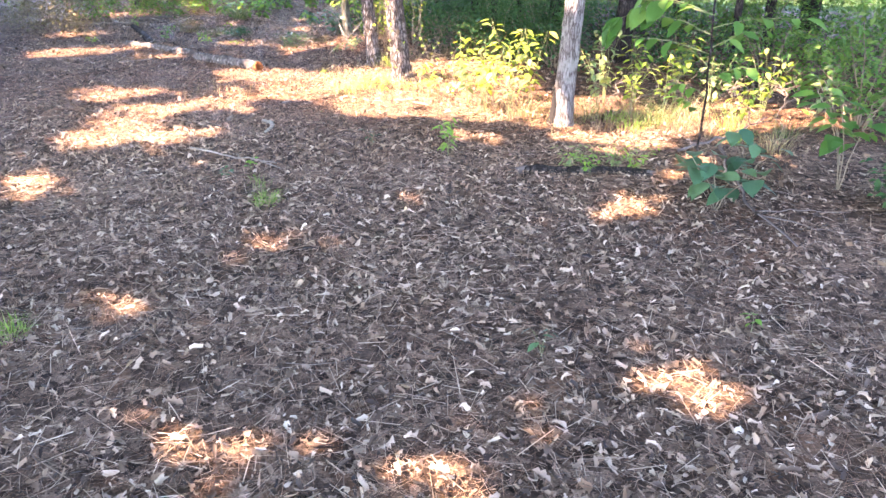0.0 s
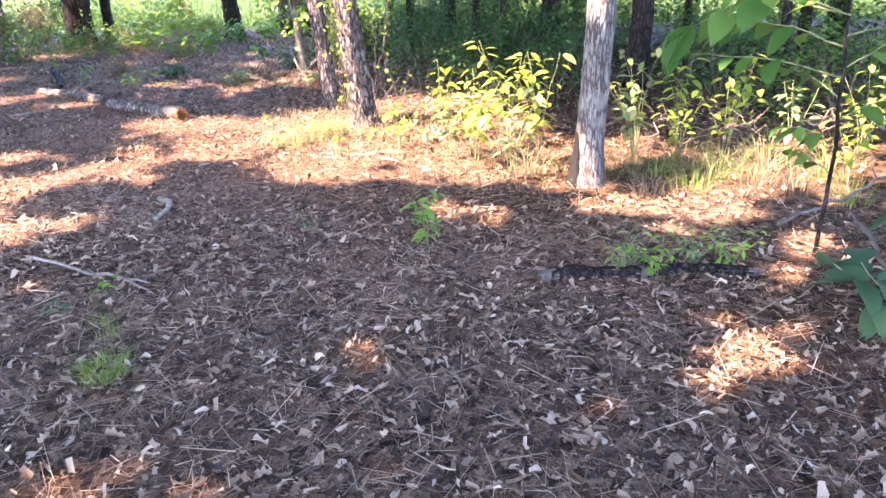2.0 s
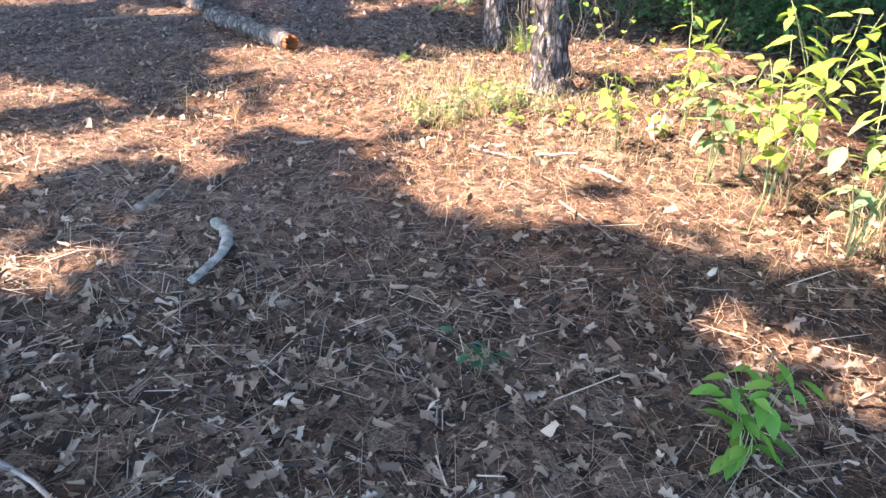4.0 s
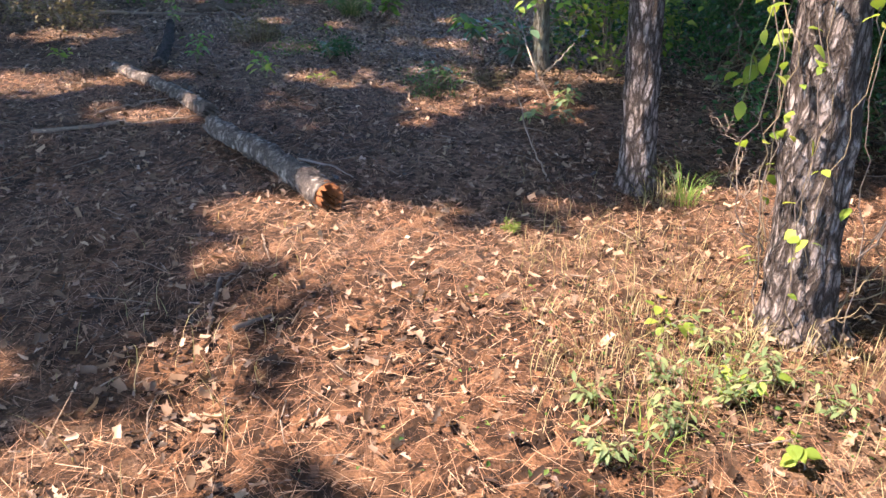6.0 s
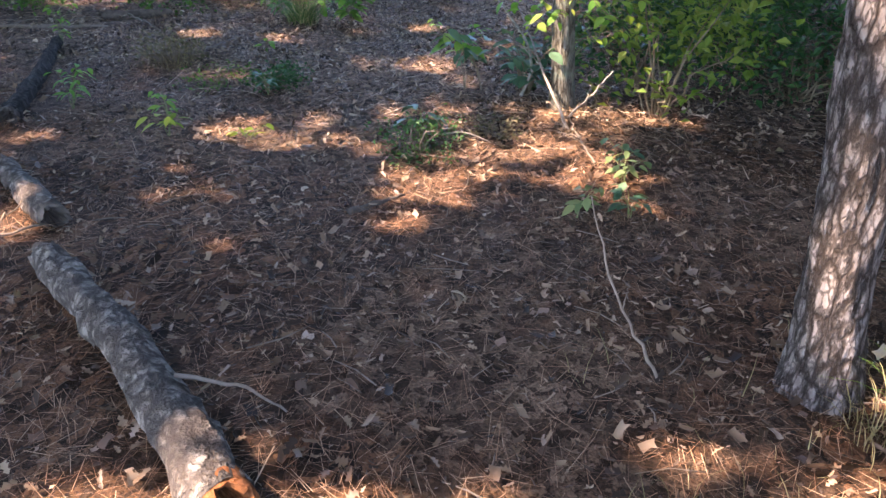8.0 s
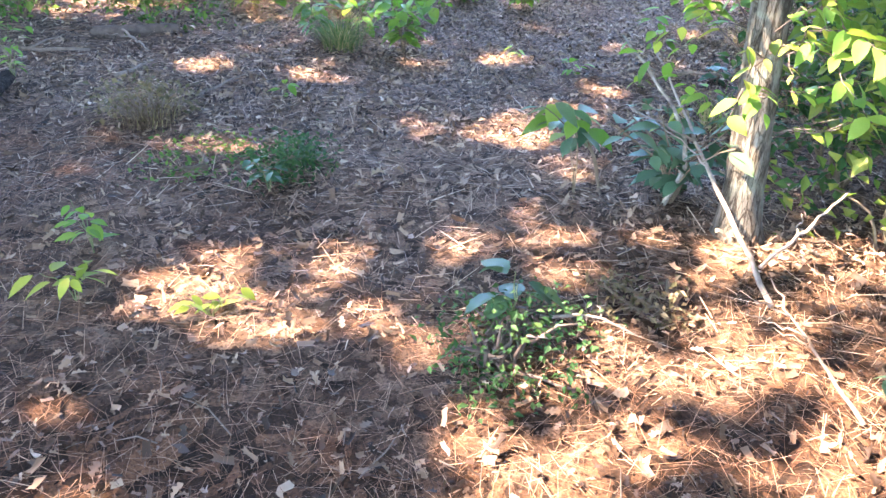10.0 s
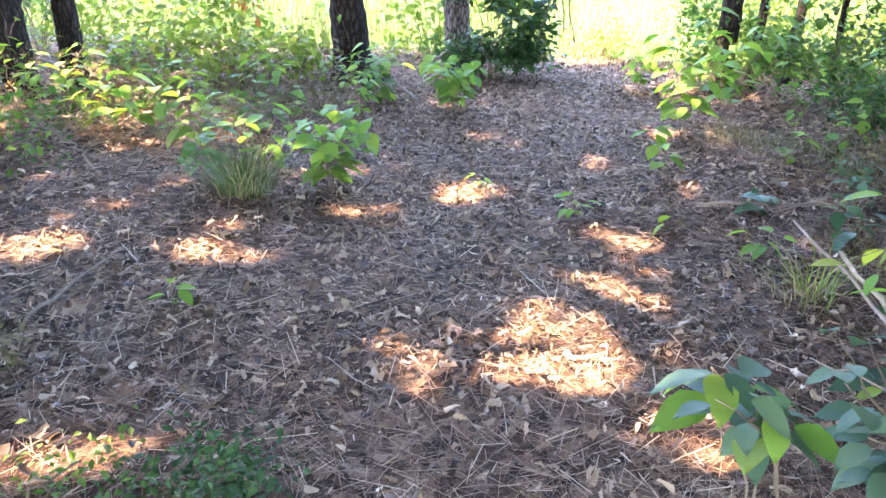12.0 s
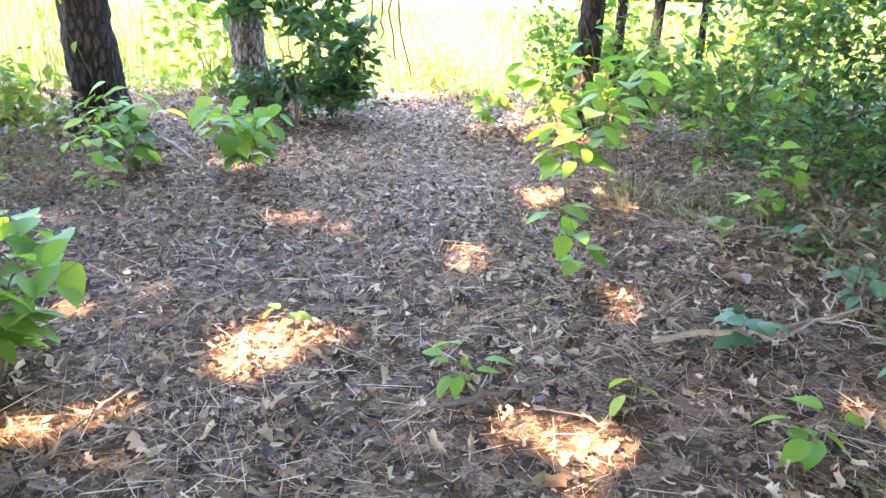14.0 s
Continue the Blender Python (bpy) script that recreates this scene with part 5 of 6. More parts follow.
plant("seedling", "dull green sprig among oak leaves", 3.42, 4.55, 0.12, 9, 0.06, LEAF_DARK, 238, 0.45, 2, 0.08, 0.2, stem_r=0.002)
for k, (x, y) in enumerate(((3.35, 7.60), (3.55, 7.66), (3.75, 7.74), (3.92, 7.80))):
    plant("fern_weed", "spreading fern-like weed behind the mossy log", x, y - (0.16 if k % 2 else 0.03), 0.22, 64, 0.055, LEAF_BRIGHT if k % 2 else LEAF_PALE, 240 + k, 0.36, 8, 0.26, 0.2, stem_r=0.0025, category="fern")

# by the two pines
tuft("grass_clump", "clump of arching pale green grass at the foot of the pine", 0.36, 12.5, 75, (0.14, 0.36), 250, GRASS_GREEN, (0.003, 0.006), 0.08, 1.2)
tuft("grass_clump", "dry grass at the foot of the pine", 0.22, 12.42, 60, (0.10, 0.25), 251, GRASS_DRY, (0.003, 0.005), 0.10, 1.2)
for k, (x, y, h) in enumerate(((1.32, 11.2, 0.62), (1.55, 11.5, 0.45), (1.75, 11.05, 0.4), (1.2, 10.45, 0.13), (0.75, 10.6, 0.14), (0.45, 10.95, 0.12), (1.45, 10.75, 0.16), (0.95, 10.35, 0.11), (1.95, 10.7, 0.3), (1.75, 10.5, 0.2))):
    plant("weed", "thin weed with toothed yellow-green leaves near the pine", x, y, h, 12, 0.062, LEAF_YELLOW, 260 + k, 0.7, 2, 0.14, 0.2, stem_mat=STICK_WOOD, stem_r=0.003, category="weed")
for k, (x, y) in enumerate(((3.8, 10.2), (4.4, 10.3), (5.0, 10.0), (4.1, 9.8), (5.4, 9.7), (2.3, 10.7))):
    a = 0.9 + k * 1.7
    stick("dead_brush", "arching dead brown stems among the sunny weeds", [(x - 0.35 * math.cos(a), y - 0.35 * math.sin(a), 0.02), (x, y, 0.32), (x + 0.4 * math.cos(a), y + 0.4 * math.sin(a), 0.36)], 0.005, STEM if k % 2 else STICK_WOOD, 0.35, 0.03, 760 + 5 * k, 14)
stick("dead_brush", "tangle of thin dead branches beside the pine", [(1.05, 11.25, 0.1), (1.35, 11.4, 0.3), (1.75, 11.5, 0.28)], 0.004, STEM, 0.4, 0.028, 270, 18)
stick("dead_brush", "dead twiggy branch leaning on the pine", [(0.98, 11.02, 0.02), (1.1, 11.2, 0.25), (1.3, 11.35, 0.5)], 0.004, STEM, 0.4, 0.022, 271, 14)
stick("dead_brush", "bare twiggy branch standing behind the pines", [(0.75, 11.75, 0.02), (0.62, 11.9, 0.35), (0.50, 12.05, 0.62)], 0.004, STICK_WOOD, 0.3, 0.024, 272, 14)
for k, (x, y, n, tall, m) in enumerate(((0.47, 10.25, 90, 0.16, GRASS_GREEN), (0.30, 10.55, 90, 0.18, GRASS_DRY), (0.62, 10.6, 110, 0.18, GRASS_GREEN), (0.35, 10.95, 80, 0.2, GRASS_DRY), (0.8, 10.85, 90, 0.2, GRASS_DRY), (1.15, 10.95, 70, 0.16, GRASS_DRY), (1.35, 11.05, 60, 0.2, GRASS_DRY), (1.7, 11.4, 90, 0.25, GRASS_DRY), (2.1, 11.2, 90, 0.25, GRASS_DRY), (0.55, 11.4, 80, 0.24, GRASS_DRY))):
    tuft("grass_clump", "thin feathery clump of weeds and dry grass near the pine", x, y, n, (0.05, tall), 900 + k, m, (0.0015, 0.0035), 0.17, 1.3)
for k, (x, y, h, n) in enumerate(((0.42, 10.12, 0.17, 60), (0.58, 10.32, 0.20, 70), (0.72, 10.55, 0.20, 70), (0.50, 10.62, 0.16, 50), (0.86, 10.72, 0.18, 60), (0.30, 10.40, 0.12, 40), (1.05, 10.62, 0.14, 40), (0.62, 10.88, 0.18, 50))):
    plant("feathery_weed", "low feathery grey-green weed in the sunny litter", x, y, h, n, 0.042, LEAF_PALE, 960 + k, 0.34, 6, 0.15, 0.15, stem_mat=STEM, stem_r=0.0018, category="weed")
curl = thing("dead_leaf", "large bleached curled dead leaf among weeds", "dead leaf", at=(1.72, 10.6, 0.02))
put_leaf(curl, leaf_of(0.22, 0.3, PALE_WOOD, 0.5, 0.6), (0, 0, 0.12), 2.2, -0.9, 0.4)
put_leaf(curl, leaf_of(0.22, 0.3, PALE_WOOD, 0.5, 0.6), (0.02, 0, 0.13), -0.9, -1.1, 0.4, 0.9)
shrub("moss_cushion", "small clump of yellow moss on the needles", -0.37, 11.63, 0.06, 0.045, 260, 0.014, FOLIAGE_LIGHT, 273, clumps=10, stems=3)
for k, (x, y, h, n, m) in enumerate(((-4.40, 14.10, 0.34, 34, LEAF_BRIGHT), (-3.66, 14.15, 0.22, 22, LEAF_BRIGHT), (-6.1, 15.7, 0.5, 34, LEAF_BRIGHT), (-3.45, 15.0, 0.2, 22, LEAF_DARK), (-5.55, 13.55, 0.16, 18, LEAF_YELLOW), (-2.95, 14.0, 0.10, 12, LEAF_YELLOW))):
    plant("seedling", "leafy green seedling in the pine litter", x, y, h, n, 0.085, m, 280 + k, 0.5, 4, 0.16, 0.2, stem_r=0.003)

# by the small pale tree
plant("oak_seedling", "low seedling with a rosette of yellow-green leaves", -3.42, 13.86, 0.16, 16, 0.095, LEAF_YELLOW, 300, 0.45, 3, 0.13, 0.4, stem_r=0.003)
plant("broadleaf_shrub", "shrub with large blue-green oval leaves under the small tree", -1.70, 15.80, 0.52, 120, 0.135, LEAF_BLUE, 301, 0.58, 13, 0.50, 0.15, stem_mat=STEM, stem_r=0.006, category="shrub")
plant("broadleaf_shoot", "leaning shoot with pale and blue-green leaves over the track", -2.02, 15.75, 0.5, 26, 0.14, LEAF_BLUE, 302, 0.6, 3, 0.2, 0.5, (-0.28, -0.15), stem_mat=STEM, stem_r=0.005, category="shrub")
plant("broadleaf_shoot", "shoot with pale green leaves over the track", -2.12, 15.62, 0.46, 10, 0.17, LEAF_BRIGHT, 303, 0.6, 2, 0.2, 0.7, (-0.18, -0.05), stem_mat=STEM, stem_r=0.005, category="shrub")
crown = thing("leafy_shoots", "sprays of bright leaves on low shoots of the small tree", "shrub", at=(-1.37, 15.56, 0))
for k in range(48):
    a, h = (rng.uniform(-3.1, 3.1), rng.uniform(0.45, 1.7)) if k < 30 else (rng.uniform(-1.0, 0.6), rng.uniform(0.7, 1.6))
    far = rng.uniform(0.35, 0.75)
    tip = (far * math.cos(a) - 0.09 * h, far * math.sin(a), h + rng.uniform(-0.25, 0.25))
    bl = stem_of(crown, [(-0.09 * h, 0.02 * h, h - 0.05), (tip[0] * 0.5 - 0.04, tip[1] * 0.5, h + rng.uniform(0.0, 0.2)), tip], 0.0035, 0.0012, DARK_LOG, "shoot", 10, 0.014, 310 + k, 5)
    me = leaf_of(0.09, 0.5, LEAF_BRIGHT, 0.12, 0.25) if k % 3 else leaf_of(0.09, 0.5, LEAF_YELLOW, 0.12, 0.25)
    for j in range(3, 10):
        for side in (0.8, -0.8) if k >= 30 else ((0.8,) if j % 2 else (-0.8,)):
            put_leaf(STEMS[-1], me, tuple(bl[j]), a - 1.57 + side + rng.uniform(-0.4, 0.4), rng.uniform(-0.8, 0.2), rng.uniform(-0.6, 0.6), rng.uniform(0.55, 1.25))
shrub("low_weed", "dark straggling weed in the sandy sun patch", -1.98, 14.22, 0.26, 0.25, 700, 0.026, FOLIAGE_DARK, 320, clumps=18, stems=26, wood=DARK_LOG)
shrub("low_weed", "dark straggling weed behind the sun patch", -1.62, 14.75, 0.16, 0.16, 240, 0.03, FOLIAGE_DRY, 321, clumps=10, stems=8)
plant("weed", "weed with large soft green leaves beside the sun patch", -1.98, 14.35, 0.26, 8, 0.15, LEAF_DARK, 322, 0.6, 2, 0.15, 0.5, stem_r=0.004, category="weed")
for k, (x, y) in enumerate(((-0.8, 14.41), (-0.9, 13.63), (-0.66, 13.73), (-0.75, 14.15))):
    plant("weed", "low weed with broad green leaves in dappled light", x, y, 0.17, 20, 0.075, LEAF_PALE if k % 2 else LEAF_BLUE, 325 + k, 0.55, 4, 0.16, 0.25, stem_r=0.003, category="weed")
shrub("low_weed", "dense low green weed in the shaded leaf litter", -3.62, 15.22, 0.15, 0.27, 800, 0.034, FOLIAGE_DARK, 330, clumps=12, stems=8)
shrub("low_weed", "sparse low weed in the shaded leaf litter", -3.95, 15.12, 0.10, 0.28, 260, 0.035, FOLIAGE_MID, 331, clumps=16, stems=8)
shrub("dead_weed", "brown dead clump of dry stems and leaves", -4.78, 15.58, 0.26, 0.28, 420, 0.045, FOLIAGE_DRY, 332, clumps=14, stems=22, wood=STICK_WOOD)
tuft("grass_clump", "brown dead grass clump in the shade", -4.75, 15.56, 320, (0.10, 0.28), 333, DEAD_GRASS, (0.003, 0.005), 0.2, 1.0)

# along the track to the meadow
tuft("grass_clump", "large arching clump of green grass beside the track, coloured as in shade", -4.78, 17.75, 130, (0.25, 0.5), 340, GRASS_SHADED, (0.003, 0.006), 0.14, 1.9)
tuft("grass_clump", "green blades in the grass clump beside the track", -4.76, 17.8, 260, (0.25, 0.58), 341, GRASS_SHADED, (0.004, 0.007), 0.16, 2.0)
tuft("grass_clump", "arching clump of half-dry grass by the shady brush", -1.72, 17.15, 48, (0.14, 0.4), 342, GRASS_DRY, (0.003, 0.006), 0.12, 1.8)
tuft("grass_clump", "fresh green grass in the clump by the brush", -1.65, 17.2, 42, (0.16, 0.46), 343, GRASS_GREEN, (0.004, 0.008), 0.1, 1.9)
TRACK_PLANTS = [
    ("bright green leafy plant beside the track", -4.28, 17.98, 0.56, 110, 0.15, LEAF_BRIGHT, 11),
    ("bright green leafy plant behind the grass clump", -4.80, 18.25, 0.50, 26, 0.16, LEAF_BRIGHT, 4),
    ("drooping green plant at the edge of the shade", -5.6, 18.6, 0.55, 30, 0.19, LEAF_BRIGHT, 4),
    ("drooping green plant with broad leaves", -6.3, 18.9, 0.62, 30, 0.19, LEAF_BRIGHT, 4),
    ("leafy green plant at the foot of the brown trunk", -4.1, 20.55, 0.52, 90, 0.17, LEAF_BRIGHT, 9),
    ("low green rosette on the track", -2.78, 17.95, 0.14, 14, 0.11, LEAF_BRIGHT, 3),
    ("single yellow-green seedling in the litter", -2.25, 17.86, 0.10, 4, 0.10, LEAF_YELLOW, 1),
    ("small seedling in the leaf litter", -4.33, 16.33, 0.16, 9, 0.085, LEAF_BRIGHT, 2),
    ("small seedling on the track", -3.40, 18.42, 0.12, 8, 0.08, LEAF_BRIGHT, 2),
    ("upright leafy plant at the edge of the brush", -2.24, 18.75, 0.42, 16, 0.14, LEAF_BRIGHT, 2),
    ("tall leafy plant in front of the thicket", -2.1, 20.1, 0.9, 60, 0.19, LEAF_BRIGHT, 5),
    ("tall leafy plant in front of the slim trunks", -1.75, 20.6, 1.05, 40, 0.19, LEAF_BRIGHT, 5),
    ("bright bushy plant at the end of the track", -2.45, 22.3, 0.6, 52, 0.15, LEAF_BRIGHT, 6),
    ("small plant with drooping leaves in the shade", -1.45, 19.4, 0.32, 14, 0.13, LEAF_BRIGHT, 3),
    ("small plant with pale leaves in the shade", -0.95, 19.9, 0.5, 22, 0.14, LEAF_BRIGHT, 3),
    ("weed with pale blue-green leaves on the dead branch", -1.75, 18.25, 0.2, 22, 0.10, LEAF_DARK, 4),
    ("weed with pale leaves beside the grass", -1.80, 17.6, 0.18, 9, 0.11, LEAF_BRIGHT, 2),
    ("weed with blue-green leaves at the brush", -1.35, 17.8, 0.3, 18, 0.13, LEAF_DARK, 3),
    ("low leafy plant beside the grass clump", -5.15, 17.95, 0.38, 40, 0.13, LEAF_SHADED, 6),
    ("leafy plant on the shady bank", -5.4, 19.2, 0.5, 44, 0.15, LEAF_SHADED, 6),
    ("leafy plant before the leaning pine", -4.9, 20.6, 0.5, 44, 0.15, LEAF_SHADED, 6),
    ("low weed with grey-green leaves in the shade", -1.15, 18.6, 0.26, 30, 0.09, LEAF_BLUE, 5),
    ("leafy weed between the pines and the track", -7.3, 19.3, 0.7, 30, 0.18, LEAF_BRIGHT, 4),
]
for k, (label, x, y, h, n, l, m, s) in enumerate(TRACK_PLANTS):
    plant("leafy_plant", label, x, y, h, n, l, m, 350 + k, 0.6, s, min(0.42, h * 0.6), 0.2, stem_r=0.003, stem_mat=STEM)
for k, (x, y) in enumerate(((-1.3, 18.3), (-0.9, 18.9), (-1.5, 19.2), (-0.6, 19.6), (-1.0, 20.1), (-0.5, 18.2), (-7.9, 18.6), (-7.2, 18.2), (-6.4, 18.2))):
    a = k * 1.9
    stick("dead_brush", "tangle of thin dead grey branches on the shady floor", [(x - 0.5 * math.cos(a), y - 0.5 * math.sin(a), 0.02), (x, y, 0.16), (x + 0.5 * math.cos(a), y + 0.5 * math.sin(a), 0.22)], 0.007, STICK_WOOD, 0.4, 0.025, 980 + 7 * k, 16)
UNDERGROWTH = [("leafy plant in the backlit undergrowth on the bank", -8.9, -4.75, 18.9, 21.9, 15, (0.35, 0.85), (LEAF_BRIGHT, LEAF_YELLOW, LEAF_BRIGHT), 0.14),
               ("leafy plant in the shady undergrowth beside the track", -1.3, 0.9, 20.0, 22.6, 20, (0.4, 1.1), (LEAF_SHADED, LEAF_BRIGHT), 0.10),
               ("low leafy plant among brambles in the shade", -1.2, 0.4, 17.6, 19.6, 8, (0.12, 0.26), (LEAF_BLUE, LEAF_SHADED, LEAF_DARK), 0.11)]
g_under = np.random.default_rng(55)
for label, x0, x1, y0, y1, count, tall, mats, length in UNDERGROWTH:
    for k in range(count):
        plant("leafy_plant", label, g_under.uniform(x0, x1), g_under.uniform(y0, y1), g_under.uniform(*tall), 30, round(length * (0.85 + 0.15 * (k % 3)), 3), mats[k % len(mats)], 600 + k + int(10 * x1), 0.58, 4, 0.36, 0.15, stem_mat=STEM, stem_r=0.003)
for k in range(16):
    x, y = g_under.uniform(-8.6, -4.9), g_under.uniform(18.2, 21.4)
    tuft("grass_clump", "arching half-dry grass in the undergrowth", x, y, 70, (0.15, 0.45), 660 + k, (GRASS_SHADED, DEAD_GRASS, DEAD_GRASS)[k % 3], (0.003, 0.006), 0.18, 1.7)
for k in range(18):
    x, y = g_under.uniform(-1.5, 0.6), g_under.uniform(17.4, 21.5)
    tuft("grass_clump", "thin brown dead grass in the shade of the thicket", x, y, 110, (0.08, 0.3), 680 + k, DEAD_GRASS if k % 3 else GRASS_SHADED, (0.003, 0.006), 0.18, 1.7)
for k in range(22):
    x, y = (g_under.uniform(-8.4, -5.0), g_under.uniform(18.2, 21.4)) if k < 13 else (g_under.uniform(-1.5, 0.6), g_under.uniform(17.2, 21.0))
    a = g_under.uniform(0, 6.28)
    stick("dead_brush", "arching tangle of thin dead twigs in the undergrowth", [(x - 0.4 * math.cos(a), y - 0.4 * math.sin(a), 0.02), (x, y, 0.3), (x + 0.5 * math.cos(a), y + 0.5 * math.sin(a), 0.42)], 0.006, STEM if k % 2 else STICK_WOOD, 0.35, 0.03, 700 + 5 * k, 18)
tuft("grass_clump", "tan dead grass at the foot of the slim trunks", -1.66, 20.25, 160, (0.12, 0.36), 690, GRASS_DRY, (0.003, 0.006), 0.25, 1.4)
hanging = thing("hanging_twigs", "bare thin twigs hanging over the end of the track", "twigs", at=(-3.25, 20.6, 0))
for k, (dx, z) in enumerate(((-0.12, 0.72), (0.0, 0.9), (0.1, 0.78), (0.2, 0.68))):
    stem_of(hanging, [(0.02, 0, 6.9), (0.02 * k, 0.03, 3.0), (0.03 + 0.3 * dx, 0, 1.25), (dx, 0.02, z)], 0.012, 0.005, DARK_LOG, "twig", 20, 0.01, 770 + k, 5)
dead_spray = thing("dead_branch", "hanging branch of dead orange leaves at the wood's edge", "branch", at=(-6.42, 21.2, 0))
twig = stem_of(dead_spray, [(-0.9, 0.4, 2.2), (-0.3, 0.1, 1.4), (0.05, 0, 0.72)], 0.008, 0.003, DARK_LOG, "stem", 14, 0.01, 775, 5)
dry = leaf_of(0.10, 0.5, DRY_ORANGE, 0.2, 0.4)
for k in range(46):
    p = twig[5 + k % 9] + g_under.normal(size=3) * (0.07, 0.07, 0.10)
    put_leaf(STEMS[-1], dry, tuple(p), g_under.uniform(0, 6.28), g_under.uniform(-1.4, -0.4), g_under.uniform(-0.6, 0.6), g_under.uniform(0.6, 1.1))
pale_leaf = thing("dead_leaf", "pale curled leaf lying in the dark shade", "dead leaf", at=(-1.53, 18.8, 0.03))
put_leaf(pale_leaf, leaf_of(0.13, 0.8, PALE_WOOD, 0.4, 0.5), (0, 0, 0.02), 0.6, 0.3, 0.3)

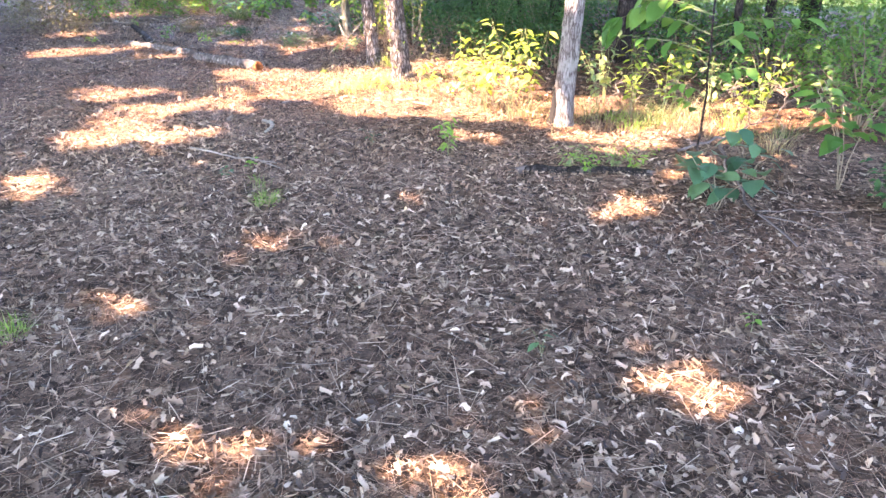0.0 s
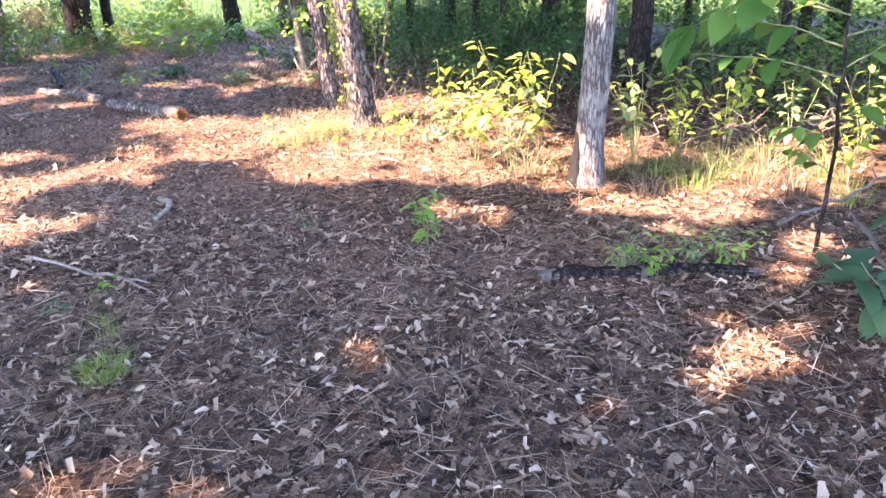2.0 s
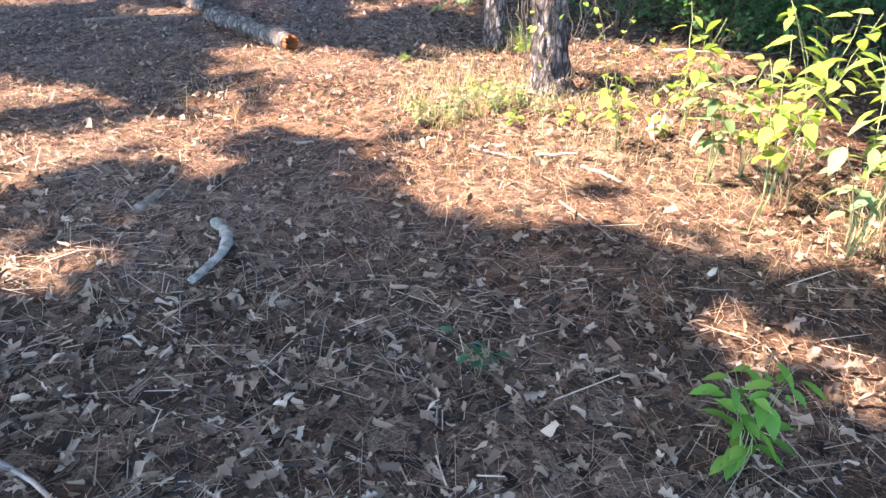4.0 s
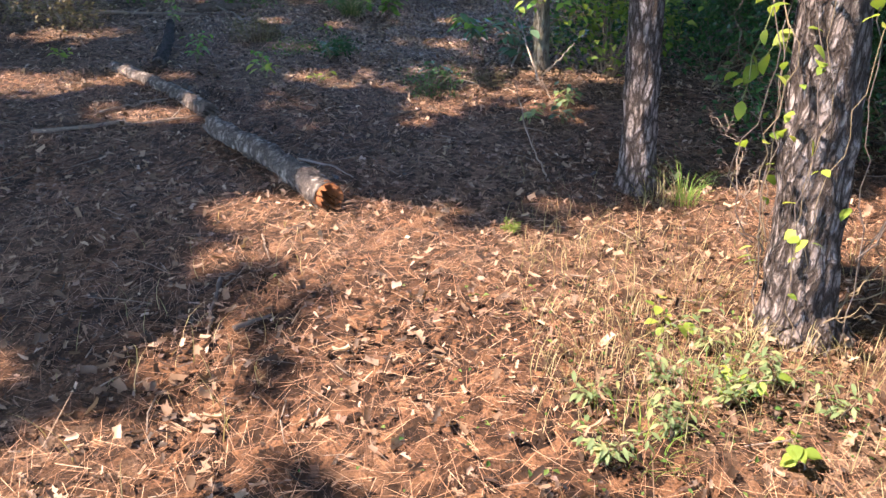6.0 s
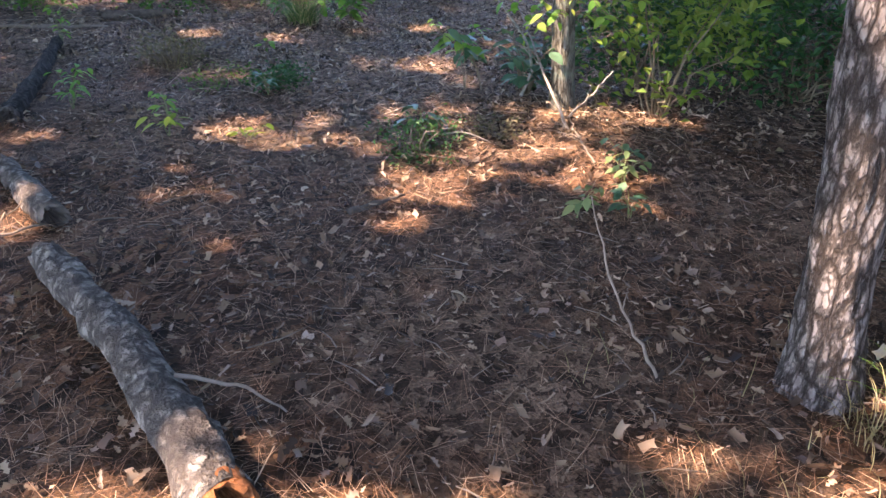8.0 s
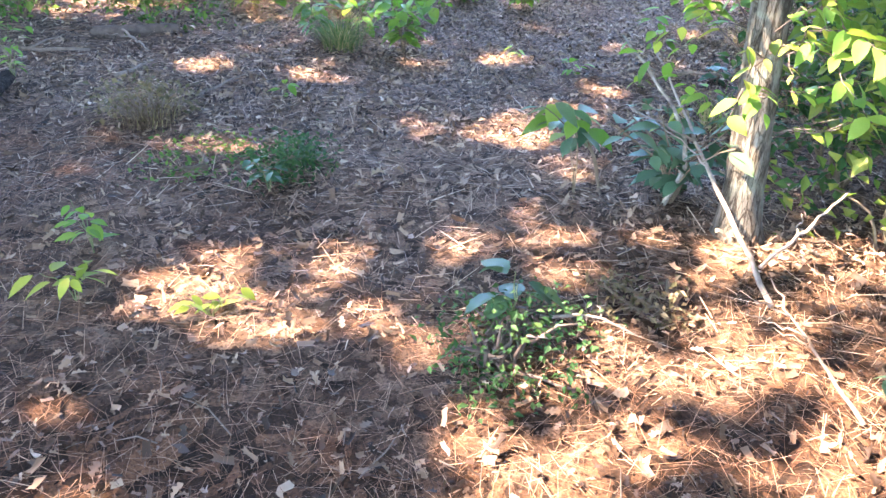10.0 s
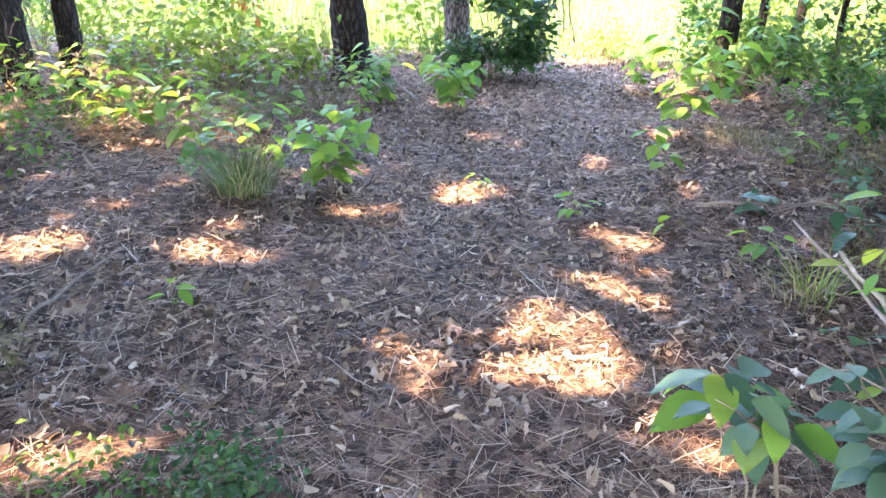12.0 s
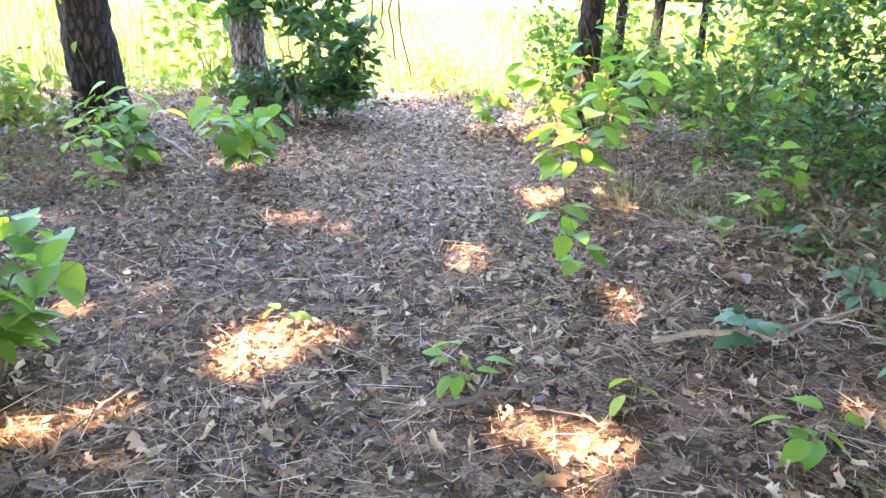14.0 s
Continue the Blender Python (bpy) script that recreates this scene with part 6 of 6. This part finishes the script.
SHRUBS = [
    ("dense dark-leaved shrub beside the brown trunk", -4.12, 22.5, 1.7, 0.5, 1500, 0.14, FOLIAGE_DARK),
    ("grey-green dry brush in dappled light", -7.4, 15.3, 1.2, 0.8, 2600, 0.055, FOLIAGE_DRY),
    ("green bush at the edge of the wood", -8.2, 17.4, 0.8, 0.6, 900, 0.08, FOLIAGE_MID),
    ("dry twiggy brush with tan leaves", -9.6, 19.2, 1.5, 0.8, 2400, 0.07, FOLIAGE_DRY),
    ("olive brush beyond the dry branches", -9.4, 14.8, 1.5, 0.9, 2600, 0.06, FOLIAGE_DRY),
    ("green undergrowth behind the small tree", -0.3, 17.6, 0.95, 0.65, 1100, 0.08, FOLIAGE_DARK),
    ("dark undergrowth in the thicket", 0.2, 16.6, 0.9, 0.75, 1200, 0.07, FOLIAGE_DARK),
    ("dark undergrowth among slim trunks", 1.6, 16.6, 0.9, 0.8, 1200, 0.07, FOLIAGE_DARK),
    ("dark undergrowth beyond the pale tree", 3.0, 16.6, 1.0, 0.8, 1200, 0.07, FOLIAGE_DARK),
    ("shaded bush beyond the sunny weeds", 4.6, 15.4, 1.1, 0.8, 1200, 0.07, FOLIAGE_MID),
    ("shaded bush at the dark end of the strip", 6.2, 14.8, 1.1, 0.8, 1100, 0.07, FOLIAGE_MID),
    ("dim bush beyond the sapling", 6.6, 12.4, 1.1, 0.7, 1000, 0.07, FOLIAGE_MID),
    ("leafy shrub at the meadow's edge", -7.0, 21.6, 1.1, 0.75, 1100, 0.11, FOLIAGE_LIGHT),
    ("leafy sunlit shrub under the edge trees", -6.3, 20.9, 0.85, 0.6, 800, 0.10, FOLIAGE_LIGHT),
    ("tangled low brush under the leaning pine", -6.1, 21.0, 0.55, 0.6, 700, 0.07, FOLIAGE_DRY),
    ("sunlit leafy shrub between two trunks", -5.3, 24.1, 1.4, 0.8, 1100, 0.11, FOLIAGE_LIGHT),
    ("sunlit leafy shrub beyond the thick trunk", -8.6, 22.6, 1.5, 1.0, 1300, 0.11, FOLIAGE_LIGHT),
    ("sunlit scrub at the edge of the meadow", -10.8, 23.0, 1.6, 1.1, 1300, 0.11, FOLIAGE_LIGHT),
    ("tangled brown scrub under the edge trees", -7.6, 20.6, 0.6, 0.6, 700, 0.07, FOLIAGE_DRY),
    ("thicket of green leaves round slim trunks", -1.4, 22.4, 1.5, 0.65, 1300, 0.10, FOLIAGE_MID),
    ("thicket of green leaves at the track's end", -0.5, 21.9, 1.6, 0.7, 1400, 0.10, FOLIAGE_MID),
    ("dark thicket in the shade of slim trees", 0.3, 20.9, 1.5, 0.8, 1400, 0.09, FOLIAGE_DARK),
    ("dark low brush in the shade", -0.4, 20.3, 0.7, 0.6, 900, 0.07, FOLIAGE_DARK),
    ("dark bush beside the shady brush", 0.3, 18.9, 1.2, 0.8, 1200, 0.08, FOLIAGE_DARK),
    ("green thicket before the meadow", 0.9, 22.8, 1.8, 1.0, 1500, 0.10, FOLIAGE_MID),
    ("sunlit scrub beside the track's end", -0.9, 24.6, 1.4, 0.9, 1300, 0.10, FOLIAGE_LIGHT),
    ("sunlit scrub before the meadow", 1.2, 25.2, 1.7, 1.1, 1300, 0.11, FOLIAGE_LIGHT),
    ("green scrub along the edge of the wood", 3.6, 23.6, 1.8, 1.2, 1500, 0.10, FOLIAGE_MID),
    ("green scrub beyond the slim trees", 3.2, 20.2, 1.4, 1.0, 1300, 0.09, FOLIAGE_MID),
    ("green scrub in the far corner of the wood", 6.0, 20.8, 1.7, 1.2, 1500, 0.10, FOLIAGE_MID),
    ("green scrub behind the dark pine", 5.6, 17.6, 1.3, 1.0, 1300, 0.08, FOLIAGE_MID),
    ("dim scrub at the side of the wood", 8.2, 15.4, 1.6, 1.1, 1300, 0.09, FOLIAGE_MID),
    ("sunlit yellow-green shrub before the leaning pine", -6.9, 19.6, 0.6, 0.5, 200, 0.10, FOLIAGE_MID),
    ("sunlit yellow-green shrub by the edge trees", -7.0, 20.6, 0.9, 0.6, 260, 0.11, FOLIAGE_LIGHT),
    ("tall dry brush beside the dark log", -8.6, 16.2, 1.6, 0.9, 2800, 0.06, FOLIAGE_DRY),
    ("tall green scrub beyond the brush", -11.0, 18.5, 1.9, 1.1, 1500, 0.09, FOLIAGE_MID),
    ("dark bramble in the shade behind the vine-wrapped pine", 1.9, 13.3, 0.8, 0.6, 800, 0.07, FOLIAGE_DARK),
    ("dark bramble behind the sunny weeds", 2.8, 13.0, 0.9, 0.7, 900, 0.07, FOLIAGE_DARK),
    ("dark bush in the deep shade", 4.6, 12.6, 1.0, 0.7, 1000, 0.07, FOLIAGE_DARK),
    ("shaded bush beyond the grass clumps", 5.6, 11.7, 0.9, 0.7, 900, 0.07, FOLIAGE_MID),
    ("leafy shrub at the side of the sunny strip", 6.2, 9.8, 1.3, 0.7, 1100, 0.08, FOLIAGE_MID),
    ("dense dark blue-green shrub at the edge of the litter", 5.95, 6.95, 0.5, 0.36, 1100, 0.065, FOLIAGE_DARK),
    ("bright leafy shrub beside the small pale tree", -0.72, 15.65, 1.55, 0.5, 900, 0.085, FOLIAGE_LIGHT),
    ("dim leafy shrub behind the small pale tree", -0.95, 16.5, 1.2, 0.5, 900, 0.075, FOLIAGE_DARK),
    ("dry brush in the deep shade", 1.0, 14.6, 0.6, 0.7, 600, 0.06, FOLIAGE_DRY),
    # three brambles added only to blacken the shade behind the pines
    ("dark brambles added to deepen the shade behind the slender pine", 0.95, 13.9, 1.1, 0.6, 1100, 0.06, FOLIAGE_DARK),
    ("dark brambles added under low boughs to deepen the shade", 1.7, 14.5, 1.4, 0.8, 1400, 0.06, FOLIAGE_DARK),
    ("dark brambles added beside the deep shade to darken it", 2.6, 14.0, 1.2, 0.7, 1200, 0.06, FOLIAGE_DARK),
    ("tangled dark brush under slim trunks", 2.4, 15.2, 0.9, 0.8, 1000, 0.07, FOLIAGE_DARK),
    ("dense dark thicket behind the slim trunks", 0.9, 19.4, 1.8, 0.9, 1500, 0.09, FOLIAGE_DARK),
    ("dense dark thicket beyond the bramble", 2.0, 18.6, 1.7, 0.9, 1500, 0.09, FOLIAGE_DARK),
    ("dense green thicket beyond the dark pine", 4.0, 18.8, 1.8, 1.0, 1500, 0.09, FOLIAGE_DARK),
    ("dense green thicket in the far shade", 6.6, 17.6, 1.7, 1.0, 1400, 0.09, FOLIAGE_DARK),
    ("tall green scrub at the wood's edge", 2.4, 22.2, 2.1, 1.1, 1500, 0.10, FOLIAGE_MID),
    ("green scrub under the edge trees", -10.2, 20.8, 1.5, 0.9, 1300, 0.10, FOLIAGE_MID),
    ("brown tangle of dead weeds on the bank", -6.2, 19.2, 0.4, 0.55, 500, 0.05, FOLIAGE_DRY),
    ("brown tangle of dead weeds before the leaning pine", -5.3, 20.2, 0.4, 0.5, 450, 0.05, FOLIAGE_DRY),
    ("dry tangle of weeds under the thick trunk", -7.6, 19.4, 0.45, 0.55, 500, 0.05, FOLIAGE_DRY),
    ("brown dead brush on the shady floor", -0.9, 18.9, 0.3, 0.5, 450, 0.05, FOLIAGE_DRY),
    ("brown dead brush beside the slim trunks", -0.6, 19.9, 0.35, 0.5, 450, 0.05, FOLIAGE_DRY),
    ("shaded bush beyond the dark log", -6.9, 17.9, 0.6, 0.5, 600, 0.08, FOLIAGE_MID),
    ("sunlit scrub behind the leaning pine", -3.0, 24.9, 0.5, 0.5, 500, 0.07, FOLIAGE_LIGHT),
]
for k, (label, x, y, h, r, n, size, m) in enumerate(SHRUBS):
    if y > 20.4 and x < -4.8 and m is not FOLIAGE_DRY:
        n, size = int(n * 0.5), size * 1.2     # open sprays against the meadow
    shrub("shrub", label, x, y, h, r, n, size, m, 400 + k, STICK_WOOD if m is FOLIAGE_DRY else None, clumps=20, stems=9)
